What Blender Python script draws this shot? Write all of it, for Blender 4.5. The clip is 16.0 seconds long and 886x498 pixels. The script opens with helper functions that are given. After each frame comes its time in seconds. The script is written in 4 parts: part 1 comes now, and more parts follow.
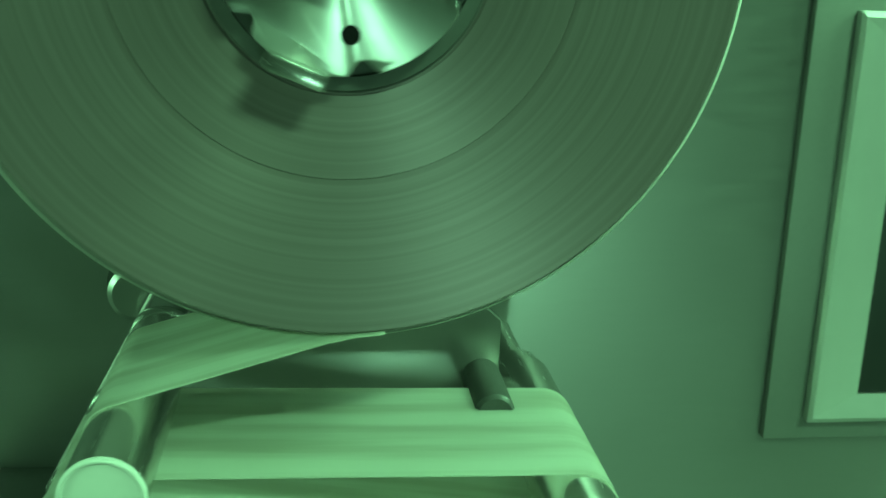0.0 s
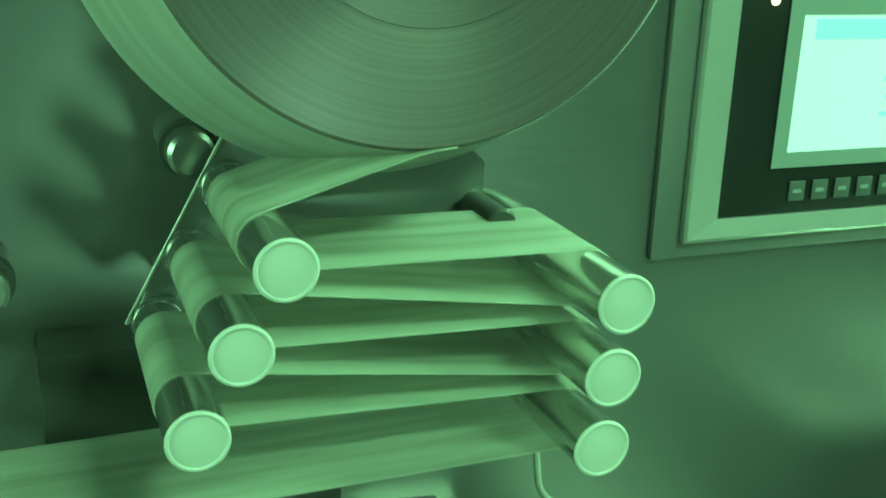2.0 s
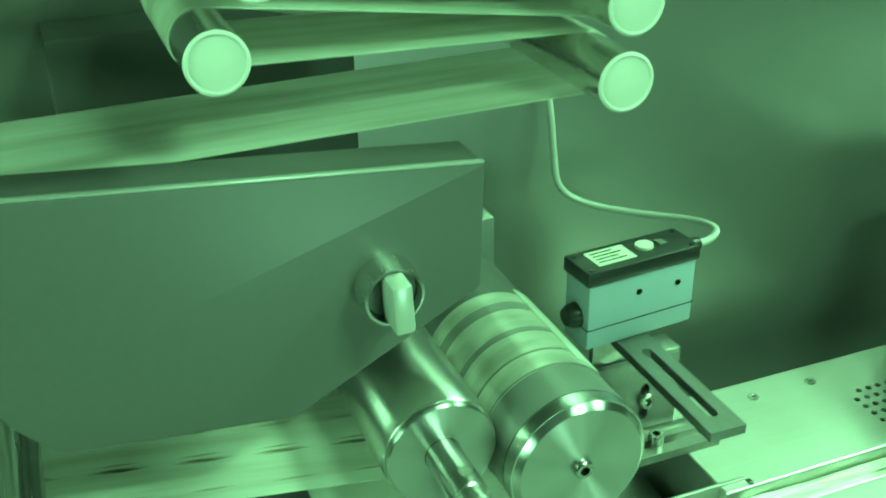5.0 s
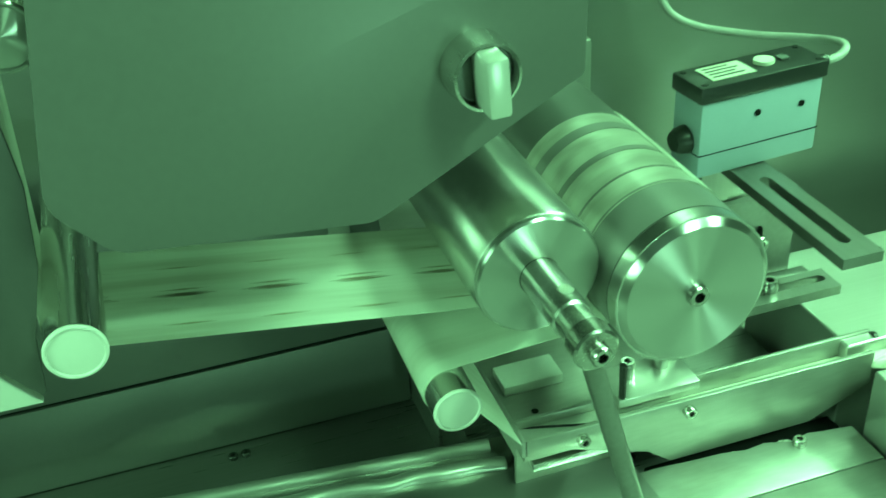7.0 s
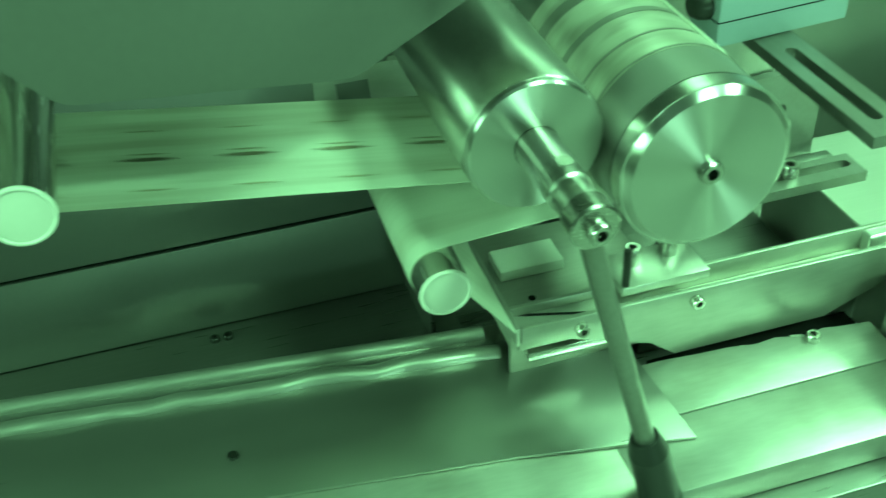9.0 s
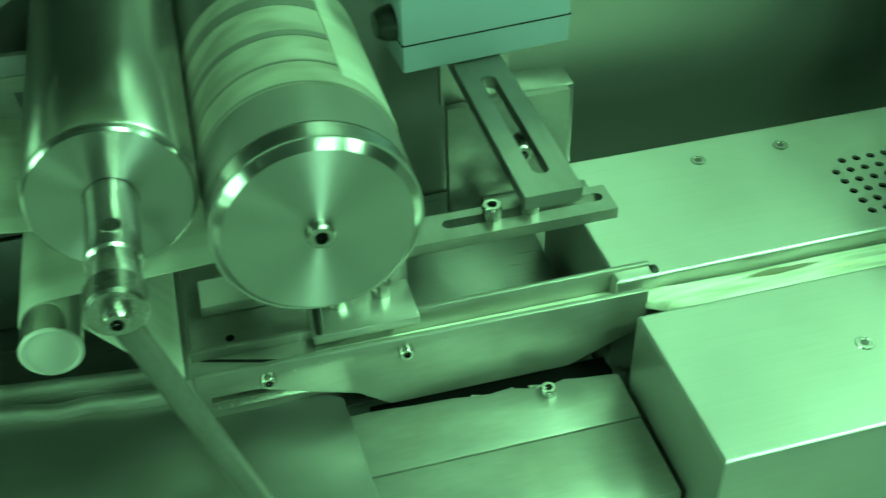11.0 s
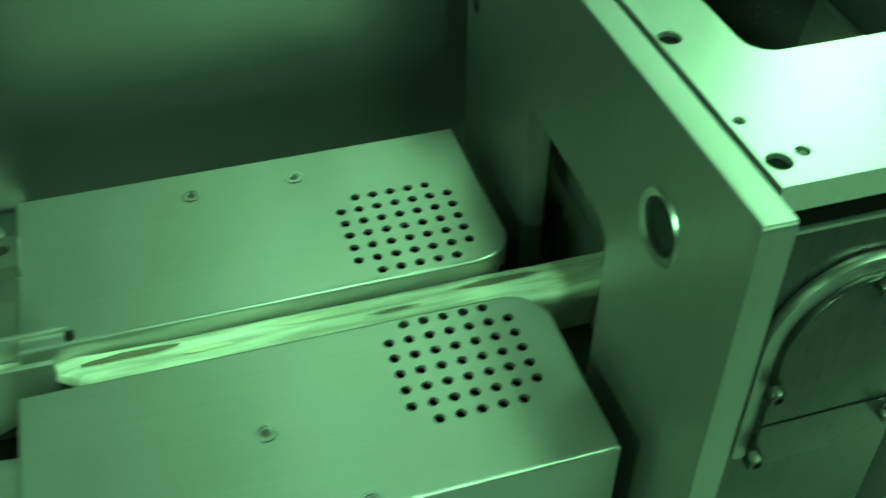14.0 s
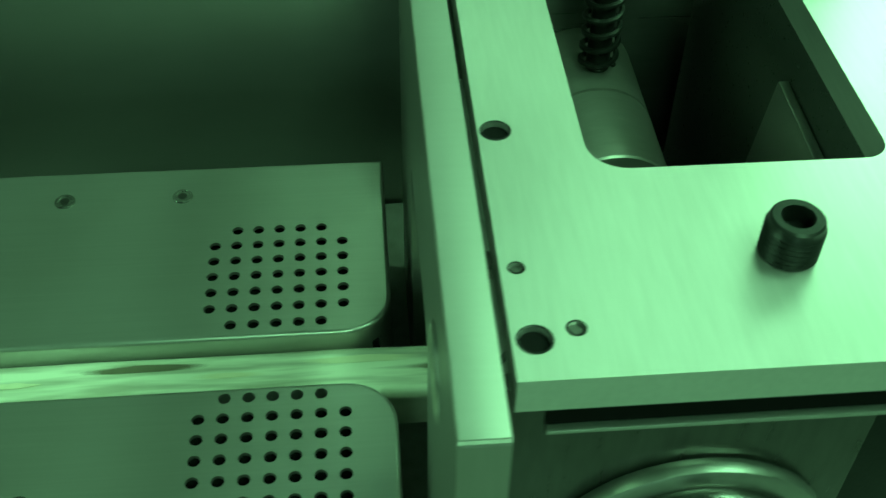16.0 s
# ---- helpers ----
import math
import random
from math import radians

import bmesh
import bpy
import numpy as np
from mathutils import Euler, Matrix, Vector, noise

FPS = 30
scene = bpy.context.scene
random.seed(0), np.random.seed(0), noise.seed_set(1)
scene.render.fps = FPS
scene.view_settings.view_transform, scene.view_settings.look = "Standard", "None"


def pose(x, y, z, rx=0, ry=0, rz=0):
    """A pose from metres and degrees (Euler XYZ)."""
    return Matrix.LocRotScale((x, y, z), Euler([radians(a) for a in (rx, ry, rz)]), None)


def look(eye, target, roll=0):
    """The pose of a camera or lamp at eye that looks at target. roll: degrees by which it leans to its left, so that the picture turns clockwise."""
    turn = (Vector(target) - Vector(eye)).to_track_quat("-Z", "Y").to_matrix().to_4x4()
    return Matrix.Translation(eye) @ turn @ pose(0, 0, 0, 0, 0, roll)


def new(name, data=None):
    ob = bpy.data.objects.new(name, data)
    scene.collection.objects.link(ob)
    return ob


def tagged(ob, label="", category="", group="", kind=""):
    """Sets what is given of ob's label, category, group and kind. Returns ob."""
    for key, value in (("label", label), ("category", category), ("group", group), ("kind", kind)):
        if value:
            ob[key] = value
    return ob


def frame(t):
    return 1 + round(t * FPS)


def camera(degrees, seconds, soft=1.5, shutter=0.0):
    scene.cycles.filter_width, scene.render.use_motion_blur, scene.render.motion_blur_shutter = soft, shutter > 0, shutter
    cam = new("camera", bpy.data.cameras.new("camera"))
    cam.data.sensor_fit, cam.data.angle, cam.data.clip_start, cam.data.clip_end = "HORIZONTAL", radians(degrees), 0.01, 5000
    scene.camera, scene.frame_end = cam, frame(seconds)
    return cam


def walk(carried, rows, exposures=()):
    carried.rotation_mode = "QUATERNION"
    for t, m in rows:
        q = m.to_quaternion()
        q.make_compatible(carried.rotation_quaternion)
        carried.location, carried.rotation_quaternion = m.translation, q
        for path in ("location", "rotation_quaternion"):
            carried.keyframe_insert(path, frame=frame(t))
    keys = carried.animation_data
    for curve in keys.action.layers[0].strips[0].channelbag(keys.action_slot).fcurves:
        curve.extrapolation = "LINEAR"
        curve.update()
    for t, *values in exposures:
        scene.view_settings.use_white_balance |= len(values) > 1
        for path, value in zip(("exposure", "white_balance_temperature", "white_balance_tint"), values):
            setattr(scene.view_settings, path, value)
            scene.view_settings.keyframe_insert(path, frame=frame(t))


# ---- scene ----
cam = camera(45.0, 16.0, 1.5, 0.5)
PATH = [
    (0, (-0.438, -0.411, 0.64), (-0.205, 1.499, 0.092), 1.9),
    (0.5, (-0.506, -0.444, 0.636), (-0.033, 1.428, 0.117), 1.9),
    (1, (-0.547, -0.465, 0.629), (0.037, 1.358, 0.051), 1.8),
    (1.5, (-0.579, -0.494, 0.625), (0.076, 1.298, 0.027), 2.1),
    (2, (-0.602, -0.517, 0.616), (0.091, 1.255, 0.002), 2.0),
    (2.5, (-0.616, -0.542, 0.605), (0.107, 1.212, -0.026), 1.6),
    (3, (-0.619, -0.541, 0.589), (0.116, 1.188, -0.096), 1.3),
    (3.5, (-0.615, -0.542, 0.574), (0.118, 1.172, -0.149), 0.8),
    (4, (-0.615, -0.538, 0.548), (0.122, 1.16, -0.208), 0.1),
    (4.2, (-0.615, -0.543, 0.546), (0.105, 1.144, -0.251), 0.0),
    (6.3, (-0.635, -0.515, 0.473), (-0.095, 1.142, -0.508), -2.0),
    (6.5, (-0.636, -0.513, 0.465), (-0.117, 1.147, -0.521), -2.0),
    (7, (-0.62, -0.505, 0.444), (-0.13, 1.128, -0.603), -3.3),
    (7.5, (-0.626, -0.481, 0.436), (-0.226, 1.164, -0.628), -3.6),
    (8, (-0.647, -0.478, 0.426), (-0.303, 1.152, -0.682), -2.5),
    (8.3, (-0.649, -0.471, 0.419), (-0.267, 1.103, -0.756), -1.6),
    (8.5, (-0.629, -0.471, 0.415), (-0.272, 1.076, -0.801), -2.7),
    (9, (-0.599, -0.477, 0.407), (-0.175, 1.062, -0.798), -2.8),
    (9.2, (-0.582, -0.48, 0.406), (-0.145, 1.067, -0.783), -2.0),
    (11.3, (-0.367, -0.443, 0.396), (-0.025, 1.047, -0.893), -2.0),
    (11.5, (-0.343, -0.451, 0.393), (-0.024, 1.049, -0.891), -2.4),
    (12, (-0.289, -0.457, 0.395), (0.038, 1.045, -0.884), -2.0),
    (12.5, (-0.243, -0.457, 0.39), (0.114, 1.032, -0.896), -2.0),
    (13, (-0.206, -0.463, 0.387), (0.194, 0.991, -0.928), -1.3),
    (13.4, (-0.174, -0.457, 0.387), (0.231, 0.962, -0.964), -2.3),
    (13.5, (-0.168, -0.451, 0.39), (0.237, 0.961, -0.968), -1.8),
    (14, (-0.111, -0.422, 0.379), (0.334, 0.99, -0.966), 0.7),
    (14.5, (-0.042, -0.396, 0.373), (0.378, 0.994, -1.003), 2.1),
    (15, (-0.013, -0.39, 0.381), (0.336, 0.99, -1.024), 2.9),
    (15.5, (-0.001, -0.367, 0.377), (0.271, 1.014, -1.044), 2.3),
    (16, (0.046, -0.35, 0.362), (0.172, 1.059, -1.051), 0.8),
]
walk(cam, [(t, look(eye, target, roll)) for t, eye, target, roll in PATH],
     [(0, -0.04), (0.5, 0.10), (1.5, 0.13), (3.5, 0.31), (4.2, 0.46), (6.3, 0.68), (7.0, 0.72), (9.2, 0.74), (11.3, -0.06), (12.0, -0.24), (12.5, -0.40), (13.5, -0.56), (14.5, -0.44), (15.5, -0.72), (16, -0.84)])

# ---------------------------------------------------------------- light
GREEN = (0.33, 1.0, 0.46)          # lamp and window light through the tinted guard
world = bpy.data.worlds.new("world")
scene.world = world
world.use_nodes = True
world.node_tree.nodes["Background"].inputs[0].default_value = (*GREEN, 1)
world.node_tree.nodes["Background"].inputs[1].default_value = 0.10


def area(name, eye, target, sx, sy, watts, colour=GREEN):
    data = bpy.data.lights.new(name, "AREA")
    data.shape, data.size, data.size_y = "RECTANGLE", sx, sy
    data.energy, data.color = watts, colour
    ob = new(name, data)
    ob.matrix_world = look(eye, target)
    return ob


# Next two: unseen overhead lamps added, places and powers fitted to match brightness.
area("overhead_light", (0.50, -1.80, 2.2), (0.30, -1.08, 0.0), 0.6, 0.12, 54)
area("overhead_light", (0.50, 0.50, 2.2), (0.30, 0.30, 0.0), 1.2, 0.30, 38)
area("overhead_light", (1.27, -0.25, 1.75), (0.0, -0.1, 0.0), 1.2, 0.30, 55)
area("front_door_light", (-0.10, -1.95, -0.02), (-0.40, 0.0, 0.50), 0.14, 0.26, 4.0, (0.35, 1.0, 0.54))
# Fill lamp added on the left, no source known; power fitted to brightness.
area("left_fill_light", (-2.80, -0.80, 0.90), (-0.30, 0.0, 0.20), 0.8, 0.8, 42)
area("rear_window_light", (1.9, 2.4, 1.9), (0.1, -0.1, 0.1), 1.3, 1.1, 46)


# ---------------------------------------------------------------- materials
def material(name, base, rough=0.45, metal=0.0, grain=(60, 60, 60), vary=0.15, bump=0.05, stain=6.0, stain_amount=0.12,
             coat=0.0, emit=0.0, alpha=1.0, spec=0.5):
    m = bpy.data.materials.new(name)
    m.use_nodes = True
    nt = m.node_tree
    n, l = nt.nodes, nt.links
    bsdf = n["Principled BSDF"]
    tc = n.new("ShaderNodeTexCoord")
    mp = n.new("ShaderNodeMapping")
    mp.inputs["Scale"].default_value = grain
    l.new(tc.outputs["Object"], mp.inputs["Vector"])
    fine = n.new("ShaderNodeTexNoise")
    fine.inputs["Scale"].default_value = 8.0
    fine.inputs["Detail"].default_value = 5.0
    l.new(mp.outputs["Vector"], fine.inputs["Vector"])
    big = n.new("ShaderNodeTexNoise")
    big.inputs["Scale"].default_value = stain
    big.inputs["Detail"].default_value = 3.0
    l.new(tc.outputs["Object"], big.inputs["Vector"])
    lo = [c * (1 - vary) for c in base]
    hi = [min(1, c * (1 + vary)) for c in base]
    mix = n.new("ShaderNodeMix")
    mix.data_type = "RGBA"
    mix.inputs["A"].default_value, mix.inputs["B"].default_value = (*lo, 1), (*hi, 1)
    l.new(fine.outputs["Fac"], mix.inputs["Factor"])
    dirt = n.new("ShaderNodeMix")
    dirt.data_type, dirt.blend_type = "RGBA", "MULTIPLY"
    ramp = n.new("ShaderNodeMapRange")
    ramp.inputs["From Min"].default_value, ramp.inputs["From Max"].default_value = 0.35, 0.65
    ramp.inputs["To Min"].default_value, ramp.inputs["To Max"].default_value = 0.0, stain_amount * 3
    l.new(big.outputs["Fac"], ramp.inputs["Value"])
    l.new(ramp.outputs["Result"], dirt.inputs["Factor"])
    l.new(mix.outputs["Result"], dirt.inputs["A"])
    dirt.inputs["B"].default_value = (0.72, 0.70, 0.66, 1)
    l.new(dirt.outputs["Result"], bsdf.inputs["Base Color"])
    rr = n.new("ShaderNodeMapRange")
    rr.inputs["To Min"].default_value, rr.inputs["To Max"].default_value = max(0.03, rough - 0.08), min(1, rough + 0.08)
    l.new(fine.outputs["Fac"], rr.inputs["Value"])
    l.new(rr.outputs["Result"], bsdf.inputs["Roughness"])
    if bump:
        b = n.new("ShaderNodeBump")
        b.inputs["Strength"].default_value, b.inputs["Distance"].default_value = bump, 0.0006
        l.new(fine.outputs["Fac"], b.inputs["Height"])
        l.new(b.outputs["Normal"], bsdf.inputs["Normal"])
    bsdf.inputs["Metallic"].default_value = metal
    bsdf.inputs["Coat Weight"].default_value = coat
    bsdf.inputs["Specular IOR Level"].default_value = spec
    bsdf.inputs["Alpha"].default_value = alpha
    if emit:
        bsdf.inputs["Emission Color"].default_value = (*base, 1)
        bsdf.inputs["Emission Strength"].default_value = emit
    return m


M_PANEL = material("satin_panel", (0.34, 0.34, 0.33), 0.34, 0.85, (6, 40, 40), 0.03, 0.0, 3.0, 0.10)
M_COVER = material("brushed_stainless", (0.56, 0.56, 0.54), 0.35, 0.85, (2, 90, 90), 0.08, 0.04, 9.0, 0.16)
M_PLATE = material("ground_steel_plate", (0.48, 0.48, 0.46), 0.38, 0.9, (40, 40, 3), 0.12, 0.05, 8.0, 0.14)
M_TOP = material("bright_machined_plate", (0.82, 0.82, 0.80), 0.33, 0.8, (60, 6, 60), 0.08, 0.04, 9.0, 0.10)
M_DECK = material("matt_aluminium", (0.44, 0.44, 0.42), 0.40, 0.7, (8, 40, 40), 0.14, 0.06, 16.0, 0.28)
M_SHEET = material("polished_sheet", (0.38, 0.38, 0.37), 0.30, 0.90, (0.6, 9, 9), 0.03, 0.0, 6.0, 0.10)
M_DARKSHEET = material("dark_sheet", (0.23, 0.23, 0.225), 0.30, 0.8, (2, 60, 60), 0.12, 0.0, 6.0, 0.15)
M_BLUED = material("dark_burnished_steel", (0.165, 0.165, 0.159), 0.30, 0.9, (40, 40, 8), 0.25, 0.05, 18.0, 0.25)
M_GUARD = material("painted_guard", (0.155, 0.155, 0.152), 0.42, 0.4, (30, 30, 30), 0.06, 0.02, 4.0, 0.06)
# Darker than painted_guard; used on the side guard and the inner box.
M_SIDE = material("darker_guard_sheet", (0.10, 0.10, 0.098), 0.45, 0.5, (30, 30, 30), 0.08, 0.02, 4.0, 0.10)
M_BRACKET = material("dull_bracket_steel", (0.29, 0.29, 0.28), 0.32, 0.85, (40, 8, 40), 0.14, 0.06, 22.0, 0.2)
M_CHROME = material("chrome_roller", (0.74, 0.74, 0.72), 0.25, 1.0, (60, 3, 60), 0.06, 0.02, 12.0, 0.05)
M_ALU = material("turned_aluminium", (0.66, 0.66, 0.64), 0.27, 1.0, (400, 400, 400), 0.03, 0.0, 14.0, 0.05)
M_CAP = material("white_cap", (0.64, 0.64, 0.61), 0.5, 0.0, (40, 40, 40), 0.03, 0.01, 20.0, 0.03)
M_BLACK = material("black_plastic", (0.012, 0.013, 0.013), 0.4, 0.0, (90, 90, 90), 0.2, 0.05, 20, 0.1)
M_RUBBER = material("rubber", (0.075, 0.075, 0.072), 0.45, 0.0, (90, 20, 90), 0.2, 0.1, 20, 0.1)
M_OXIDE = material("black_oxide_steel", (0.03, 0.032, 0.03), 0.38, 0.6, (120, 120, 120), 0.3, 0.15, 30, 0.2)
# Near-black stands in for the shade inside holes, sockets and gaps.
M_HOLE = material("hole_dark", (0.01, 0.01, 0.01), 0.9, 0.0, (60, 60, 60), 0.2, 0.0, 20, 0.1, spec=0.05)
M_SCREW = material("screw_steel", (0.58, 0.58, 0.56), 0.25, 1.0, (120, 120, 120), 0.15, 0.1, 30, 0.2)
M_SENSOR = material("sensor_paint", (0.30, 0.37, 0.44), 0.5, 0.0, (120, 120, 120), 0.06, 0.08, 20, 0.08)
M_LABEL = material("label_paper", (0.66, 0.66, 0.56), 0.55, 0.0, (60, 60, 60), 0.08, 0.0, 40, 0.1)
M_INK = material("label_ink", (0.06, 0.06, 0.06), 0.6, 0.0, (60, 60, 60), 0.1, 0.0, 40, 0.1)
M_CABLE = material("cable_sheath", (0.42, 0.42, 0.40), 0.45, 0.0, (60, 60, 60), 0.06, 0.02, 20, 0.08)
M_FRAME = material("hmi_frame", (0.66, 0.66, 0.64), 0.36, 0.6, (12, 40, 12), 0.04, 0.0, 8, 0.05)
M_GASKET = material("grey_surround", (0.22, 0.22, 0.213), 0.5, 0.3, (40, 40, 40), 0.06, 0.02, 8, 0.06)
M_BEZEL = material("screen_bezel", (0.30, 0.34, 0.33), 0.5, 0.0, (60, 60, 60), 0.04, 0.0, 20, 0.04)
M_KEY = material("key_grey", (0.11, 0.12, 0.115), 0.5, 0.0, (60, 60, 60), 0.06, 0.02, 20, 0.05)
M_SCREEN = material("lit_screen", (0.62, 0.98, 0.86), 0.3, 0.0, (8, 8, 8), 0.03, 0.0, 5, 0.02, emit=0.40)
M_SCREENBLUE = material("lit_screen_blue", (0.36, 0.86, 0.90), 0.3, 0.0, (8, 8, 8), 0.03, 0.0, 5, 0.02, emit=0.34)
M_LED = material("orange_led", (1.0, 0.84, 0.52), 0.3, 0.0, (8, 8, 8), 0.02, 0.0, 5, 0.0, emit=1.6)
M_ROOM = material("room_wall", (0.11, 0.11, 0.107), 0.7, 0.0, (3, 3, 3), 0.05, 0.0, 1.0, 0.08)
M_BAND = material("grey_rubber_band", (0.17, 0.17, 0.163), 0.40, 0.2, (90, 20, 90), 0.15, 0.06, 20, 0.15)
M_EDGE = material("ground_edge", (0.50, 0.50, 0.485), 0.5, 0.5, (6, 60, 60), 0.06, 0.02, 12.0, 0.10)
M_BED = material("speckled_bed_paint", (0.27, 0.275, 0.26), 0.5, 0.1, (12, 12, 12), 0.4, 0.04, 30.0, 0.2)
M_FLOOR = material("speckled_floor", (0.27, 0.28, 0.26), 0.5, 0.0, (20, 20, 20), 0.35, 0.02, 3.0, 0.1)


def film_material(name, alpha, base_a, base_b, along, streak=(4.0, 52, 4.0)):
    m = bpy.data.materials.new(name)
    m.use_nodes = True
    n, l = m.node_tree.nodes, m.node_tree.links
    bsdf = n["Principled BSDF"]
    tc = n.new("ShaderNodeTexCoord")
    mp = n.new("ShaderNodeMapping")
    mp.inputs["Scale"].default_value = streak
    l.new(tc.outputs["Object"], mp.inputs["Vector"])
    a = n.new("ShaderNodeTexNoise")
    a.inputs["Scale"].default_value, a.inputs["Detail"].default_value = 1.6, 3.0
    l.new(mp.outputs["Vector"], a.inputs["Vector"])
    r = n.new("ShaderNodeValToRGB")
    r.color_ramp.elements[0].position, r.color_ramp.elements[1].position = 0.36, 0.60
    r.color_ramp.elements[0].color, r.color_ramp.elements[1].color = (*base_a, 1), (*base_b, 1)
    l.new(a.outputs["Fac"], r.inputs["Fac"])
    l.new(r.outputs["Color"], bsdf.inputs["Base Color"])
    bsdf.inputs["Roughness"].default_value = 0.28
    bsdf.inputs["Coat Weight"].default_value = 0.3
    bsdf.inputs["Alpha"].default_value = alpha
    if alpha < 1:
        through_light = n.new("ShaderNodeBsdfTranslucent")
        l.new(r.outputs["Color"], through_light.inputs["Color"])
        both = n.new("ShaderNodeMixShader")
        both.inputs[0].default_value = 0.50
        l.new(bsdf.outputs[0], both.inputs[1])
        l.new(through_light.outputs[0], both.inputs[2])
        l.new(both.outputs[0], n["Material Output"].inputs["Surface"])
    b = n.new("ShaderNodeTexNoise")
    b.inputs["Scale"].default_value = 25.0
    l.new(tc.outputs["Object"], b.inputs["Vector"])
    bu = n.new("ShaderNodeBump")
    bu.inputs["Strength"].default_value, bu.inputs["Distance"].default_value = 0.12, 0.001
    l.new(b.outputs["Fac"], bu.inputs["Height"])
    l.new(bu.outputs["Normal"], bsdf.inputs["Normal"])
    return m


M_FILM = film_material("printed_film", 0.66, (0.64, 0.64, 0.57), (0.82, 0.84, 0.78), "x")
M_FILMBACK = film_material("film_back", 0.86, (0.76, 0.77, 0.71), (0.88, 0.90, 0.85), "x")
M_FILMTUBE = film_material("film_tube", 1.0, (0.50, 0.50, 0.40), (0.90, 0.92, 0.78), "x", (10, 120, 14))
M_SLEEVE = film_material("film_on_drum", 1.0, (0.22, 0.22, 0.185), (0.36, 0.36, 0.315), "r", (32, 50, 32))
M_MARK = material("film_print", (0.20, 0.18, 0.125), 0.35, 0.0, (30, 90, 30), 0.3, 0.02, 30, 0.2)
M_DASH = material("faint_film_print", (0.36, 0.34, 0.25), 0.35, 0.0, (30, 90, 30), 0.3, 0.02, 30, 0.2)
M_MARKLIGHT = material("film_print_light", (0.85, 0.82, 0.62), 0.3, 0.0, (30, 90, 30), 0.1, 0.02, 30, 0.1)


def roll_side_material():
    """Wound film seen from its edge: fine rings round the axis."""
    m = bpy.data.materials.new("wound_film_edge")
    m.use_nodes = True
    n, l = m.node_tree.nodes, m.node_tree.links
    bsdf = n["Principled BSDF"]
    tc = n.new("ShaderNodeTexCoord")
    sep = n.new("ShaderNodeSeparateXYZ")
    l.new(tc.outputs["Object"], sep.inputs[0])
    cmb = n.new("ShaderNodeCombineXYZ")
    l.new(sep.outputs["X"], cmb.inputs["X"])
    l.new(sep.outputs["Z"], cmb.inputs["Y"])
    ln = n.new("ShaderNodeVectorMath")
    ln.operation = "LENGTH"
    l.new(cmb.outputs[0], ln.inputs[0])
    ring = n.new("ShaderNodeTexNoise")
    ring.noise_dimensions = "1D"
    ring.inputs["Scale"].default_value, ring.inputs["Detail"].default_value = 420.0, 5.0
    l.new(ln.outputs["Value"], ring.inputs["W"])
    big = n.new("ShaderNodeTexNoise")
    big.inputs["Scale"].default_value = 14.0
    l.new(tc.outputs["Object"], big.inputs["Vector"])
    add = n.new("ShaderNodeMath")
    add.operation = "MULTIPLY_ADD"
    add.inputs[1].default_value = 0.25
    l.new(big.outputs["Fac"], add.inputs[0])
    l.new(ring.outputs["Fac"], add.inputs[2])
    r = n.new("ShaderNodeValToRGB")
    r.color_ramp.elements[0].position, r.color_ramp.elements[1].position = 0.40, 0.85
    r.color_ramp.elements[0].color, r.color_ramp.elements[1].color = (0.185, 0.152, 0.149, 1), (0.225, 0.192, 0.190, 1)
    l.new(add.outputs[0], r.inputs["Fac"])
    l.new(r.outputs["Color"], bsdf.inputs["Base Color"])
    bsdf.inputs["Roughness"].default_value = 0.36
    bsdf.inputs["Metallic"].default_value = 0.5
    bsdf.inputs["Anisotropic"].default_value = 0.8
    bsdf.inputs["Anisotropic Rotation"].default_value = 0.25
    tan = n.new("ShaderNodeTangent")
    tan.direction_type, tan.axis = "RADIAL", "Y"
    l.new(tan.outputs[0], bsdf.inputs["Tangent"])
    bu = n.new("ShaderNodeBump")
    bu.inputs["Strength"].default_value, bu.inputs["Distance"].default_value = 0.022, 0.0003
    l.new(ring.outputs["Fac"], bu.inputs["Height"])
    l.new(bu.outputs["Normal"], bsdf.inputs["Normal"])
    return m


M_ROLLSIDE = roll_side_material()


def spun_material():
    """A turned end face: bright wedges of light from fine concentric cuts."""
    m = bpy.data.materials.new("spun_end_face")
    m.use_nodes = True
    n, l = m.node_tree.nodes, m.node_tree.links
    bsdf = n["Principled BSDF"]
    bsdf.inputs["Base Color"].default_value = (0.58, 0.58, 0.565, 1)
    bsdf.inputs["Metallic"].default_value = 1.0
    bsdf.inputs["Roughness"].default_value = 0.32
    bsdf.inputs["Anisotropic"].default_value = 0.92
    bsdf.inputs["Anisotropic Rotation"].default_value = 0.25
    tan = n.new("ShaderNodeTangent")
    tan.direction_type, tan.axis = "RADIAL", "Y"
    l.new(tan.outputs[0], bsdf.inputs["Tangent"])
    tc = n.new("ShaderNodeTexCoord")
    no = n.new("ShaderNodeTexNoise")
    no.inputs["Scale"].default_value = 300.0
    l.new(tc.outputs["Object"], no.inputs["Vector"])
    rr = n.new("ShaderNodeMapRange")
    rr.inputs["To Min"].default_value, rr.inputs["To Max"].default_value = 0.26, 0.33
    l.new(no.outputs["Fac"], rr.inputs["Value"])
    l.new(rr.outputs["Result"], bsdf.inputs["Roughness"])
    return m


M_SPUN = spun_material()


# ---------------------------------------------------------------- mesh helpers
OFFSET = {}


def thing(name, at, label, category, group="", kind=""):
    ob = new(name)
    ob.empty_display_size = 0.02
    ob.location = at
    OFFSET[ob.name] = Vector(at)
    return tagged(ob, label, category, group, kind)


